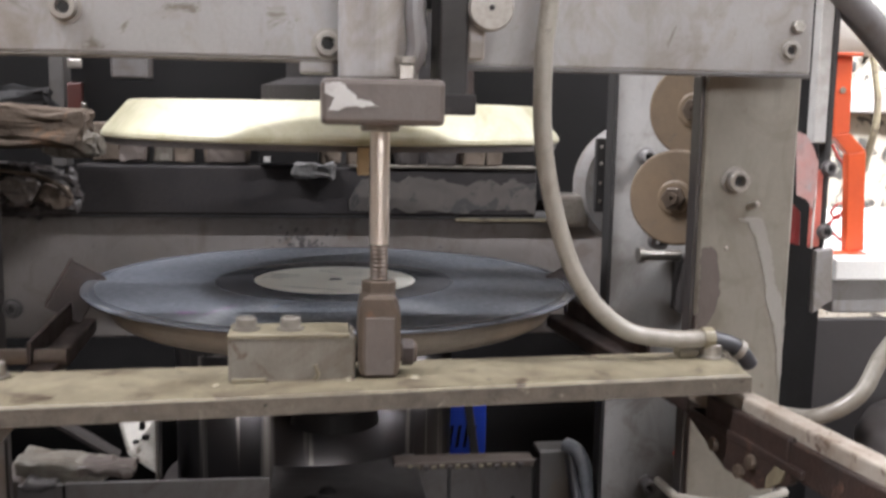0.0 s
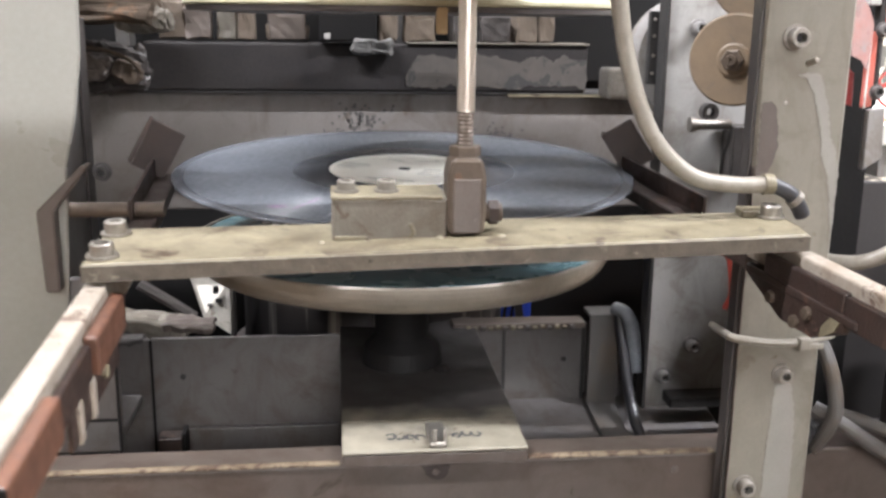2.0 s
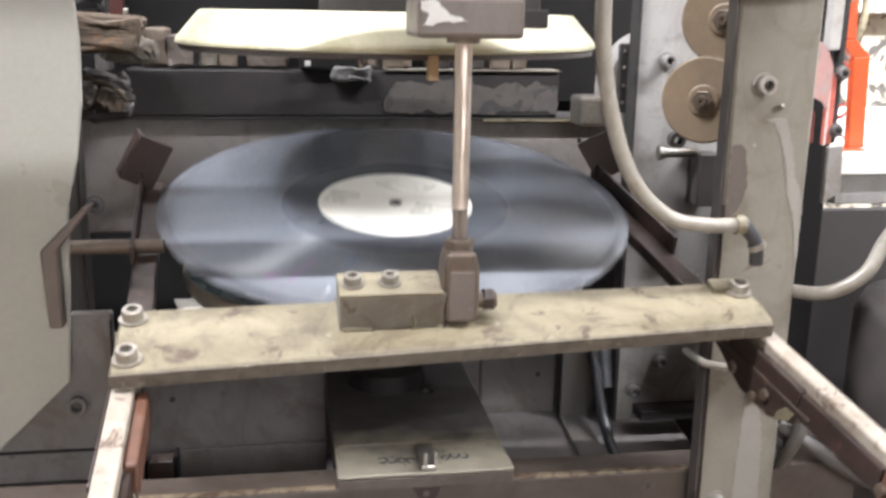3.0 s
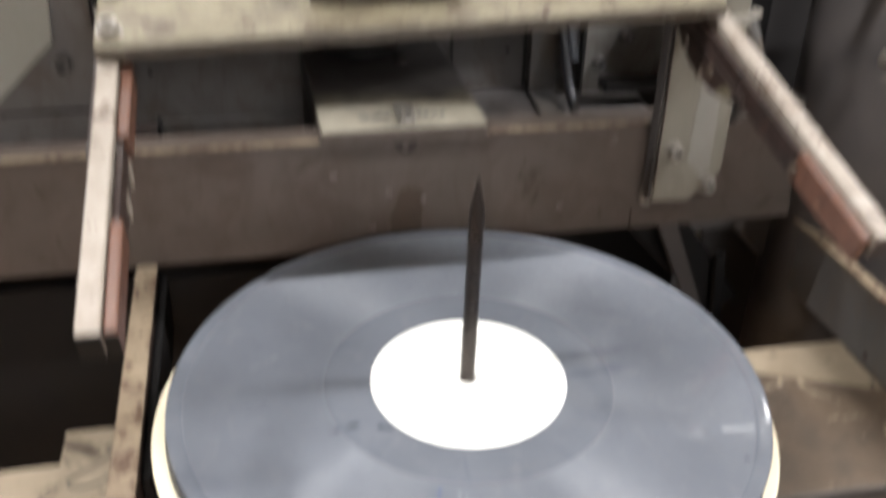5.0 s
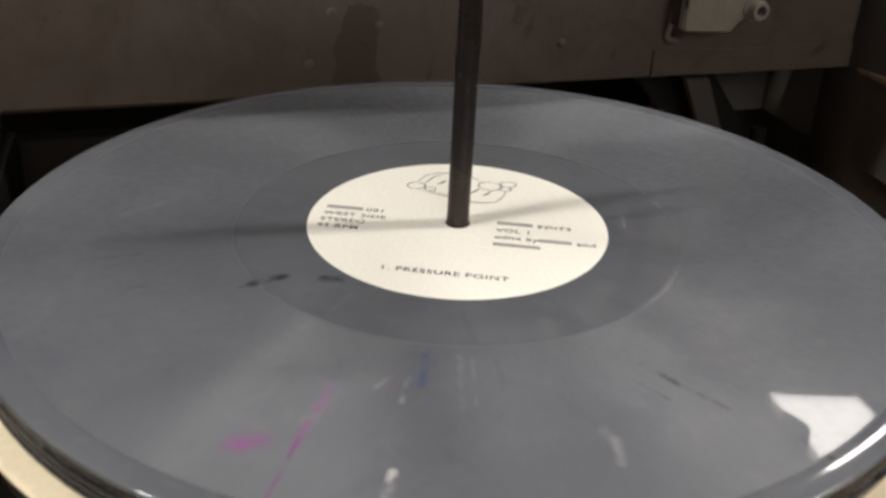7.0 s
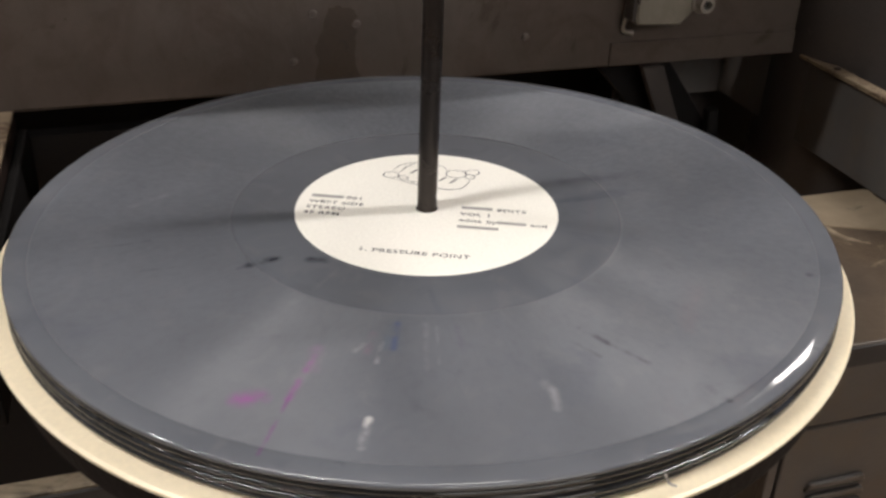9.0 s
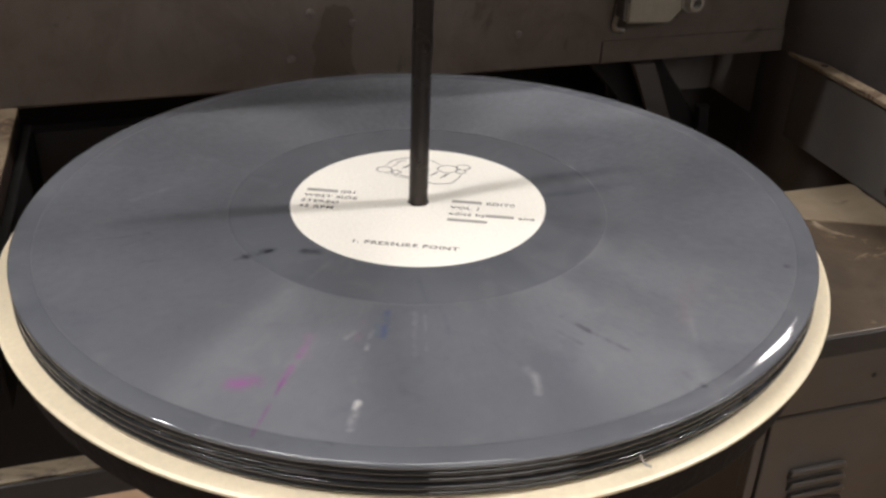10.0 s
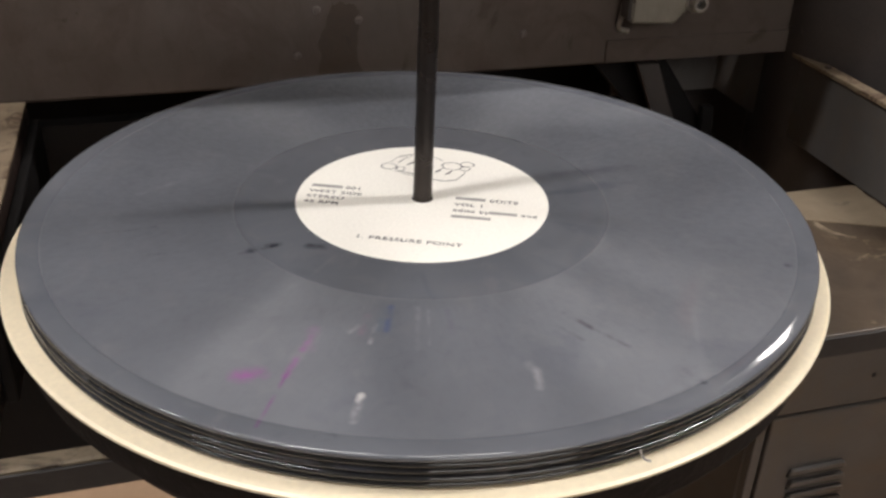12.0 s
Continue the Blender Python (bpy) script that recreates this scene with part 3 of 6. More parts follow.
# ---- press structure ----
def front_beam():
    t = thing("front_beam", "grey painted steel cross beam with rust spots and screws", "machine beam")
    part("beam_body", box(-0.42, 0.60, 0.163, 0.190, 0.990, 1.067, 0.0015), BEAMGREY, t)
    part("top_edge", box(-0.42, -0.058, 0.1618, 0.1665, 1.0672, 1.0688, 0.0005), RAILTOP, t, "cream worn top edge")
    part("top_edge", box(0.048, 0.156, 0.1618, 0.1665, 1.0672, 1.0688, 0.0005), RAILTOP, t, "cream worn top edge")
    # welded plate that carries the post
    part("post_plate", box(0.1510, 0.3100, 0.1616, 0.1629, 0.9908, 1.0042, 0.0005), BEAMGREY, t, "doubler strip along the lower edge")
    part("weld_bead", sweep([(0.1590, 0.1605, 1.074), (0.1592, 0.160, 1.050), (0.1580, 0.1605, 1.022), (0.1570, 0.161, 1.012), (0.163, 0.161, 1.0095)], 0.0016, 8), ZINC, t)
    # rust patch where the paint has gone
    rnd = random.Random(4)
    pts = [(-0.0150, 0.9915)] + [(-0.0145 + 0.0004 * k + rnd.uniform(-0.0022, 0.0022), 0.9915 + 0.0045 * k) for k in range(1, 9)] + [(-0.007, 1.0325), (-0.002, 1.0335), (0.004, 1.0325)] + [(0.0075 + rnd.uniform(-0.0022, 0.0016), 1.028 - 0.0045 * k) for k in range(8)] + [(0.0075, 0.9915)]
    part("rust_patch", prism(ragged(pts, 0.0007, 44), 0.1627, 0.163, 0), mat("brown_bare_patch", (0.036, 0.022, 0.014), (0.050, 0.033, 0.022), 0.5, 60, 0.5, 0.0, 0.2, 600, (0.025, 0.018, 0.013), 0.58, 60, 0.1), t, "brown rust patch where paint has flaked")
    for x, z in ((0.0070, 1.0236), (-0.0150, 1.0300), (-0.0500, 1.0440), (0.1336, 1.0572), (-0.026, 1.006), (0.1, 1.011), (-0.0046, 1.0615)):
        part("small_screw", lathe([(0, 0), (0.0022, 0), (0.0018, 0.0012), (0, 0.0016)], 12), BROWNGREY, t, m=pose(x, 0.163, z, 90))
    # drip below the stamped plate
    part("drip_mark", prism(ragged([(-0.013, 1.0655), (0.004, 1.0655), (0.001, 1.0580), (-0.005, 1.0562), (-0.010, 1.0600)], 0.0005, 45), 0.1623, 0.163, 0), RUST, t)
    return t


def stamped_slide():
    t = thing("slide_plate", "greasy steel slide plate with stamped marks on its clean front", "plate")
    part("plate_front", prism([(-0.0565, 1.0742), (0.0470, 1.0742), (0.0470, 1.0765), (-0.0565, 1.0765)], 0.1594, 0.200, 0.0008), GREASY, t, "bare cream front end")
    part("plate_body", prism([(-0.0565, 1.050), (0.0470, 1.050), (0.0470, 1.0765), (-0.0565, 1.0765)], 0.2001, 0.400, 0.0005), GREASY, t, "plate body black with grease")
    part("front_face", box(-0.0563, 0.0468, 0.1598, 0.1990, 1.0672, 1.0740, 0.0008), BEAMGREY, t)
    rnd = random.Random(5)
    for x in (-0.0290, -0.0235, -0.0180, -0.0125, 0.0085, 0.0145, 0.0200):
        bm = bmesh.new()
        a0, span, r = rnd.uniform(0, 6.28), rnd.uniform(3.4, 5.8), rnd.uniform(0.0020, 0.0029)
        rows = []
        for k in range(11):
            a1 = a0 + span * k / 10
            d = Vector((math.cos(a1), 1.25 * math.sin(a1), 0))
            w = 0.00085 * rnd.uniform(0.6, 1.3)
            rows.append((bm.verts.new(d * (r + w)), bm.verts.new(d * (r - w))))
        for p, q in zip(rows, rows[1:]):
            bm.faces.new((p[0], p[1], q[1], q[0]))
        part("stamped_mark", bm, INK, t, m=pose(x, 0.1765 + rnd.uniform(-0.0015, 0.0025), 1.0769))
    part("stamped_mark", blob_marks(12, 14, (0.018, 0.004), 0.0009), SMUDGE, t, m=pose(-0.006, 0.177, 1.0769))
    clip = part("clip", box(-0.0085, 0.0015, 0.160, 0.188, 1.0770, 1.0805, 0.001), ZINC, t, "small bright clip")
    part("clip_ear", box(-0.0070, -0.0045, 0.160, 0.164, 1.0800, 1.0880, 0.0006), ZINC, clip)
    part("clip_ear", box(-0.0010, 0.0012, 0.160, 0.164, 1.0800, 1.0880, 0.0006), ZINC, clip)
    rnd = random.Random(3)
    for _ in range(7):
        x, y = rnd.uniform(-0.03, 0.02), rnd.uniform(0.24, 0.33)
        part("grease_lump", lathe([(0, 0.004), (0.004, 0.003), (0.007, 0.0)], 9), GREASE, t, m=pose(x, y, 1.0758, 0, 0, rnd.uniform(0, 90)), smooth=True)
    return t


def right_post():
    t = thing("post", "grey painted flat steel post bolted to the beam", "post")
    part("post_body", prism([(0.1575, 1.0180), (0.1840, 1.0165), (0.2045, 1.0370), (0.2050, 1.351), (0.1575, 1.351)], 0.147, 0.162, 0.0012), POSTGREY, t)
    part("left_edge", box(0.1552, 0.1574, 0.1480, 0.158, 1.020, 1.350, 0.0005), DARK, t, "dark grimy edge strip")
    # pale peeled area with an uneven outline
    bare = mat("pale_bare_primer", (0.272, 0.257, 0.235), (0.225, 0.211, 0.19), 0.5, 20, 0.42, 0.0, 0.1, 600, (0.22, 0.20, 0.18), 0.60, 30, 0.08)
    part("peeled_patch", prism(ragged([(0.1770, 1.2828), (0.1889, 1.2829), (0.1925, 1.274), (0.1952, 1.2663), (0.1975, 1.252), (0.2025, 1.2408), (0.2043, 1.2299), (0.2040, 1.195), (0.2011, 1.2179), (0.1985, 1.230), (0.1941, 1.2408), (0.1925, 1.252), (0.1893, 1.2642), (0.1870, 1.273), (0.1826, 1.2798)], 0.0006, 41), 0.1467, 0.147, 0), bare, t, "paler peeled paint")
    part("peeled_patch", prism(ragged([(0.1815, 1.1160), (0.1860, 1.1160), (0.1902, 1.1140), (0.1935, 1.1020), (0.1950, 1.0800), (0.1950, 1.0600), (0.1960, 1.0400), (0.1905, 1.0340), (0.1790, 1.0459), (0.1790, 1.0600), (0.1795, 1.0784), (0.1805, 1.0950)], 0.0006, 42), 0.1467, 0.147, 0), bare, t, "paler peeled paint")
    for x, z, r in ((0.1739, 1.3008, 0.0050), (0.1840, 1.1205, 0.0040), (0.1683, 1.0540, 0.0046), (0.1952, 1.0288, 0.0046)):
        bolt(t, x, 0.147, z, r, 0.007)
    part("stud", lathe([(0, 0), (0.0018, 0), (0.0015, 0.006), (0, 0.007)], 10), ZINC, t, m=pose(0.182, 0.147, 1.288, 70, 0, 20))
    part("rust_patch", prism(ragged([(0.1590, 1.2680), (0.1640, 1.2690), (0.1676, 1.2650), (0.1690, 1.2540), (0.1698, 1.2440), (0.1675, 1.2370), (0.1650, 1.2310), (0.1610, 1.2240), (0.1590, 1.2260)], 0.0006, 43), 0.1466, 0.147, 0), BROWNGREY, t, "brown rusted patch")
    part("edge_rust", sweep([(0.1573, 0.1466, 1.235), (0.1577, 0.1463, 1.20), (0.1572, 0.1465, 1.14), (0.1577, 0.1462, 1.08), (0.1574, 0.1465, 1.03)], 0.0007, 6), RUST, t, "rust along the edge")
    part("small_dot", lathe([(0, 0), (0.001, 0), (0.0008, 0.0006), (0, 0.0008)], 8), ZINC, t, m=pose(0.1720, 0.147, 1.268, 90))
    return t


def red_leads():
    RL = ((0.1809, 1.1679), (0.1897, 1.1614), (0.1926, 1.1395), (0.1898, 1.1285))
    for k in range(2):
        t = thing("wire_lead", ("red" if k == 0 else "grey") + " sheathed lead hanging behind the post", "wire", group="leads behind the post")
        part("strand", sweep([(RL[0][0] + 0.005 * k, 0.24, RL[0][1]), (RL[1][0] + 0.003 * k, 0.241, RL[1][1] - 0.004 * k), (RL[2][0] + 0.003 * k, 0.24, RL[2][1]), (RL[3][0], 0.242, RL[3][1])], 0.0022, 8), mat("red_lead_sheath", (0.45, 0.07, 0.05), None, 0.5, 40, 0.4) if k == 0 else CABINET, t)


def cable_tie():
    t = thing("cable_tie", "dirty cream plastic cable tie round the post", "cable tie")
    pts = [(0.1515, 0.1690, 1.142), (0.1505, 0.1480, 1.1440), (0.1540, 0.1445, 1.1425), (0.172, 0.1440, 1.1395), (0.190, 0.1442, 1.1390), (0.2065, 0.1450, 1.1420), (0.212, 0.150, 1.1415), (0.213, 0.165, 1.139)]
    part("band", sweep(pts, 0.0022, 8), HOSE, t)
    part("lock", box(0.190, 0.1965, 0.1405, 0.1455, 1.1350, 1.1420, 0.0008), HOSE, t)
    part("tail", box(0.1960, 0.2040, 0.1412, 0.1428, 1.1360, 1.1390, 0.0004), HOSE, t)


def side_cables():
    t = thing("cable", "grey dirty cable running down beside the post", "cable")
    part("sheath", sweep([(0.186, 0.168, 1.190), (0.1943, 0.1675, 1.1660), (0.2070, 0.1600, 1.1420), (0.2140, 0.1520, 1.1235), (0.2195, 0.150, 1.1010), (0.2181, 0.150, 1.0880), (0.214, 0.158, 1.07)], 0.0042, 12), CABINET, t)
    t = thing("cable", "dirty grey cable lying in a loop behind the post", "cable")
    part("sheath", sweep([(0.205, 0.172, 1.080), (0.2225, 0.172, 1.0850), (0.240, 0.172, 1.0825), (0.2668, 0.172, 1.0720), (0.300, 0.174, 1.0590), (0.33, 0.18, 1.048)], 0.0040, 12), CABINET, t)
    t = thing("cable", "dark cable lying on the beam", "cable")
    part("sheath", sweep([(0.212, 0.160, 1.094), (0.227, 0.150, 1.0860), (0.250, 0.150, 1.0705), (0.272, 0.150, 1.0575), (0.300, 0.152, 1.0480), (0.34, 0.16, 1.042)], 0.0044, 12), CHEEK, t)
    for k in range(4):
        t = thing("wire", "thin black wire bundled behind the post", "wire")
        part("strand", sweep([(0.204, 0.168, 1.10 - 0.004 * k), (0.207 + 0.002 * k, 0.156, 1.085), (0.210 + 0.003 * k, 0.158, 1.072), (0.205 + 0.004 * k, 0.165, 1.062)], 0.0011, 6), RUBBER, t)


def upper_housing():
    t = thing("press_housing", "grey painted steel press housing plate with large bolts", "machine housing")
    part("front_plate", box(-0.42, 0.0215, 0.128, 0.142, 1.352, 1.45, 0.0015), GREY, t)
    part("front_plate", box(0.0330, 0.1990, 0.128, 0.142, 1.3505, 1.45, 0.0015), GREY, t)
    part("plate_bridge", box(0.0216, 0.0329, 0.136, 0.142, 1.375, 1.45, 0.0005), BLACK, t, "dark slot between the plates")
    part("lower_lip", box(-0.42, 0.0213, 0.1275, 0.1295, 1.3505, 1.3522, 0.0005), EDGE, t, "worn bare lower lip")
    part("lower_lip", box(0.036, 0.1988, 0.1275, 0.1295, 1.3490, 1.3512, 0.0005), CHEEK, t, "worn bare lower lip")
    for x, z in ((-0.1285, 1.3705), (-0.0210, 1.3585), (0.0150, 1.3580), (0.1880, 1.3615)):
        bolt(t, x, 0.128, z, 0.0040 if x > 0.1 else 0.0052, 0.003 if x > 0.1 else 0.006)
    part("hex_screw", hexnut(0.003, 0.004), ZINC, t, m=pose(0.1905, 0.128, 1.372, 90))
    part("lug", box(-0.033, -0.0185, 0.1275, 0.140, 1.346, 1.352, 0.001), GREY, t)
    # slot bracket and round knob
    br = part("bracket", box(0.0232, 0.0350, 0.096, 0.127, 1.331, 1.42, 0.0012), BLACK, t, "black guide bracket")
    part("bracket_foot", box(0.0225, 0.0385, 0.094, 0.122, 1.3295, 1.338, 0.001), BEAMDARK, br)
    part("side_block", box(0.0352, 0.0420, 0.098, 0.124, 1.352, 1.42, 0.001), GREY, t)
    kn = part("knob", lathe([(0, 0), (0.0088, 0), (0.0092, 0.001), (0.0092, 0.005), (0.0085, 0.006), (0, 0.0062)], 32), BOLT, t, "round pale knob", m=pose(0.0435, 0.0975, 1.3722, 90))
    part("knob_pin", lathe([(0, 0), (0.0012, 0), (0.001, 0.0008), (0, 0.001)], 10), BLACK, kn, m=pose(0, 0, 0.0062))
    return t


def air_cylinder():
    t = thing("air_cylinder", "grey air cylinder with a worn brown end block", "cylinder")
    part("barrel", lathe([(0, 1.3436), (0.0160, 1.3436), (0.0162, 1.3445), (0.0162, 1.46), (0, 1.46)], 48, m=pose(-0.001, 0.100, 0)), GREY, t, smooth=False)
    bm = box(-0.0242, 0.0240, 0.0795, 0.123, 1.3250, 1.3430, 0.0022)
    part("end_block", bm, BROWNGREY, t, "brown end block with worn patch")
    part("worn_patch", prism(ragged([(-0.0225, 1.3405), (-0.0170, 1.3415), (-0.0130, 1.3385), (-0.0100, 1.3350), (-0.0050, 1.3338), (-0.0020, 1.3325), (-0.0080, 1.3318), (-0.0140, 1.3322), (-0.0175, 1.3300), (-0.0215, 1.3305), (-0.0190, 1.3350), (-0.0225, 1.3370)], 0.0004, 46, 0.0011), 0.0791, 0.0797, 0), PLATEGREY, t, "bare patch where paint has worn off")
    part("rod_gland", lathe([(0.0046, 1.3225), (0.0075, 1.3225), (0.008, 1.323), (0.008, 1.3257), (0.0046, 1.3257)], 24, m=pose(0, 0.100, 0)), ZINC, t)
    part("air_line", sweep([(0.0125, 0.094, 1.42), (0.0120, 0.088, 1.372), (0.0130, 0.087, 1.355), (0.0090, 0.087, 1.3445)], 0.0040, 12), GREYCOOL, t)
    fit = part("fitting", hexnut(0.005, 0.006), ZINC, t, m=pose(0.009, 0.0870, 1.3432))
    part("collar", lathe([(0.0042, 0.006), (0.0052, 0.006), (0.0052, 0.0085), (0.0042, 0.0085)], 16), ZINC, fit)
    part("dent_screw", lathe([(0, 0), (0.0009, 0), (0, 0.0006)], 8), BLACK, t, m=pose(-0.006, 0.0882, 1.3625, 90))
    return t


front_beam()
stamped_slide()
right_post()
red_leads()
cable_tie()
side_cables()
upper_housing()
air_cylinder()


# ---- rear of the press ----
def rear_crosshead():
    t = thing("rear_crosshead", "grey press crosshead with black smudged lettering", "machine beam")
    part("face", box(-0.40, 0.222, 0.478, 0.53, 1.150, 1.2465, 0.0015), SMOKED, t)
    part("ledge", box(0.085, 0.215, 0.470, 0.478, 1.2440, 1.2480, 0.001), CREAM, t)
    for k, (x, z, w, h, n) in enumerate(((-0.036, 1.222, 0.022, 0.014, 26), (0.080, 1.210, 0.014, 0.009, 14), (-0.080, 1.208, 0.014, 0.005, 9))):
        part("smudged_mark", blob_marks(30 + k, 3 * n, (w, h), 0.0017), SMUDGE, t, m=pose(x, 0.4776, z, 90))
    b = thing("black_platen_beam", "black beam under the hot platen, paint worn at one end", "machine beam")
    part("beam", box(-0.2085, 0.1510, 0.469, 0.500, 1.2485, 1.2872, 0.002), BEAMDARK, b)
    rnd = random.Random(21)
    up = [(0.0 + 0.15 * k / 16, 1.279 + rnd.uniform(-0.006, 0.003) - (0.012 if k == 0 else 0)) for k in range(17)]
    down = [(0.15 - 0.15 * k / 12, 1.2515 + rnd.uniform(-0.001, 0.003)) for k in range(13)]
    part("worn_area", prism(ragged(up + down, 0.0012, 47, 0.0025), 0.4684, 0.4692, 0), mat("rubbed_grey_paint", (0.094, 0.082, 0.073), (0.060, 0.053, 0.048), 0.5, 30, 0.5, 0.0, 0.2, 600, (0.035, 0.033, 0.033), 0.55, 26, 0.03), b, "grey area where black paint is rubbed off")
    part("top_strip", box(0.000, 0.152, 0.467, 0.498, 1.2873, 1.2885, 0.0004), BLOCK, b, "bare metal strip")
    part("lower_rail", box(-0.30, 0.20, 0.470, 0.52, 1.2466, 1.2484, 0.0004), BLACK, b)
    rnd = random.Random(6)
    for x0, x1, h, mt in ((-0.196, -0.176, 0.0205, BRICK), (-0.1755, -0.1555, 0.017, BROWNGREY), (-0.1512, -0.1360, 0.0205, BLOCK), (-0.1345, -0.1204, 0.020, BRICK), (-0.1116, -0.0796, 0.0085, BRICK), (-0.1100, -0.0810, 0.0175, BROWNGREY), (-0.0222, -0.0064, 0.0185, BRICK), (-0.0019, 0.0241, 0.0165, BRICK), (0.0392, 0.0575, 0.0205, BROWNGREY), (0.0610, 0.0850, 0.0145, DARK), (0.0923, 0.1090, 0.0205, BRICK), (0.1100, 0.1227, 0.0190, BRICK)):
        s = thing("insulating_block", "scorched brown insulating block wedged under the platen", "block", group="insulating blocks")
        own = box(-(x1 - x0) / 2, (x1 - x0) / 2, 0, 0.027, 0, 1.45 * h, 0.0015)
        bmesh.ops.subdivide_edges(own, edges=own.edges[:], cuts=3, use_grid_fill=True)
        for v in own.verts:
            q = v.co + Vector((7.3 * x0, 0, 3.1 * h)) * 40
            v.co += 0.0016 * noise.noise_vector(q * 90) + 0.0010 * noise.noise_vector(q * 260)
            v.co.z = max(v.co.z, 0)
        part("block", own, DARK if rnd.random() < 0.25 else mt, s)
        s.matrix_world = pose((x0 + x1) / 2, 0.470 + rnd.uniform(0, 0.010), 1.2887, 0, 0, rnd.uniform(-6, 6))
    # pale block added for the bright view through behind the pipe
    s = thing("gap_glow_block", "pale yellow block standing for a bright gap behind the pipe", "tag")
    part("tag", box(-0.2180, -0.2030, 0.500, 0.503, 1.2995, 1.3115, 0.001), PLATEN, s)
    s = thing("clamp", "black clamp hanging from the platen", "clamp")
    part("clamp_body", box(-0.0700, -0.0240, 0.462, 0.49, 1.2890, 1.316, 0.001), SHADEBLACK, s)
    part("clamp_screw", box(-0.0660, -0.0610, 0.4600, 0.4618, 1.2905, 1.2950, 0.0005), PLATEGREY, s, "small white label dot")
    s = thing("scrap_strip", "crumpled clear plastic scrap", "scrap")
    own = box(-0.044, -0.012, 0.458, 0.4675, 1.279, 1.2905, 0.002)
    bmesh.ops.subdivide_edges(own, edges=own.edges[:], cuts=5, use_grid_fill=True)
    for v in own.verts:
        v.co += 0.0030 * noise.noise_vector(v.co * 130) + 0.0012 * noise.noise_vector(v.co * 400)
    part("sheet", own, mat("crumpled_film", (0.15, 0.145, 0.14), (0.07, 0.066, 0.063), 0.5, 200, 0.35, 0.0, 0.2, 600), s)


def hot_platen():
    t = thing("hot_platen", "round cream hot platen with a grimy yellow edge", "platen", pose(-0.014, 0.305, 0))
    part("bevelled_disc", lathe([(0, 1.3355), (0.1195, 1.3352), (0.1215, 1.3345), (0.1355, 1.3185), (0.1365, 1.3168), (0.1365, 1.3150), (0.135, 1.3140), (0, 1.3140)], 128), PLATEN, t, smooth=False)
    # unlit lower rim, its shade painted with the dark material
    part("dark_rim", lathe([(0.132, 1.3138), (0.1350, 1.3138), (0.1345, 1.3108), (0.10, 1.3095), (0, 1.3095)], 128), DARK, t, "dark underside, shade put into its colour")
    part("stem", lathe([(0, 1.3357), (0.045, 1.3357), (0.045, 1.345), (0.030, 1.35), (0.030, 1.46), (0, 1.46)], 48), BEAMDARK, t, "black ram stem")
    s = thing("wooden_peg", "plain pale wooden peg under the platen", "peg")
    part("peg", box(-0.0062, -0.0004, 0.170, 0.176, 1.3000, 1.3135, 0.0008), mat("pale_wood", (0.48, 0.36, 0.21), (0.40, 0.29, 0.16), 0.5, 30, 0.6), s)
    # dark frame over and behind the platen
    s = thing("upper_frame", "black frame above the platen, shade put into its back plate", "machine frame")
    # shade behind the platen put into this plate's near-black colour
    part("shaded_back", box(-0.40, 0.30, 0.60, 0.62, 1.25, 1.46, 0.001), SHADEBLACK, s)
    for x, w, mt in ((-0.2480, 0.012, CHEEK), (-0.02, 0.03, BLACK), (0.1000, 0.012, RUST), (0.062, 0.012, BEAMDARK)):
        part("column", box(x, x + w, 0.56, 0.585, 1.28, 1.45, 0.001), mt, s)
    part("upper_block", box(-0.186, -0.158, 0.50, 0.53, 1.353, 1.42, 0.002), GREYCOOL, s, "blue grey block")
    part("side_block", box(-0.0473, 0.0, 0.46, 0.52, 1.338, 1.37, 0.002), mat("dull_green_paint", (0.16, 0.19, 0.13), None, 0.5, 20, 0.5), s, "dull green block")
    part("red_mark", box(-0.2302, -0.2185, 0.545, 0.552, 1.316, 1.3500, 0.001), mat("dark_red_casing", (0.09, 0.022, 0.016), (0.05, 0.015, 0.012), 0.5, 30, 0.4), s)
    part("grip", box(-0.2285, -0.2165, 0.54, 0.544, 1.3615, 1.3690, 0.002), ZINC, s)
    part("grip", box(-0.2185, -0.2140, 0.54, 0.544, 1.326, 1.334, 0.0015), ZINC, s)


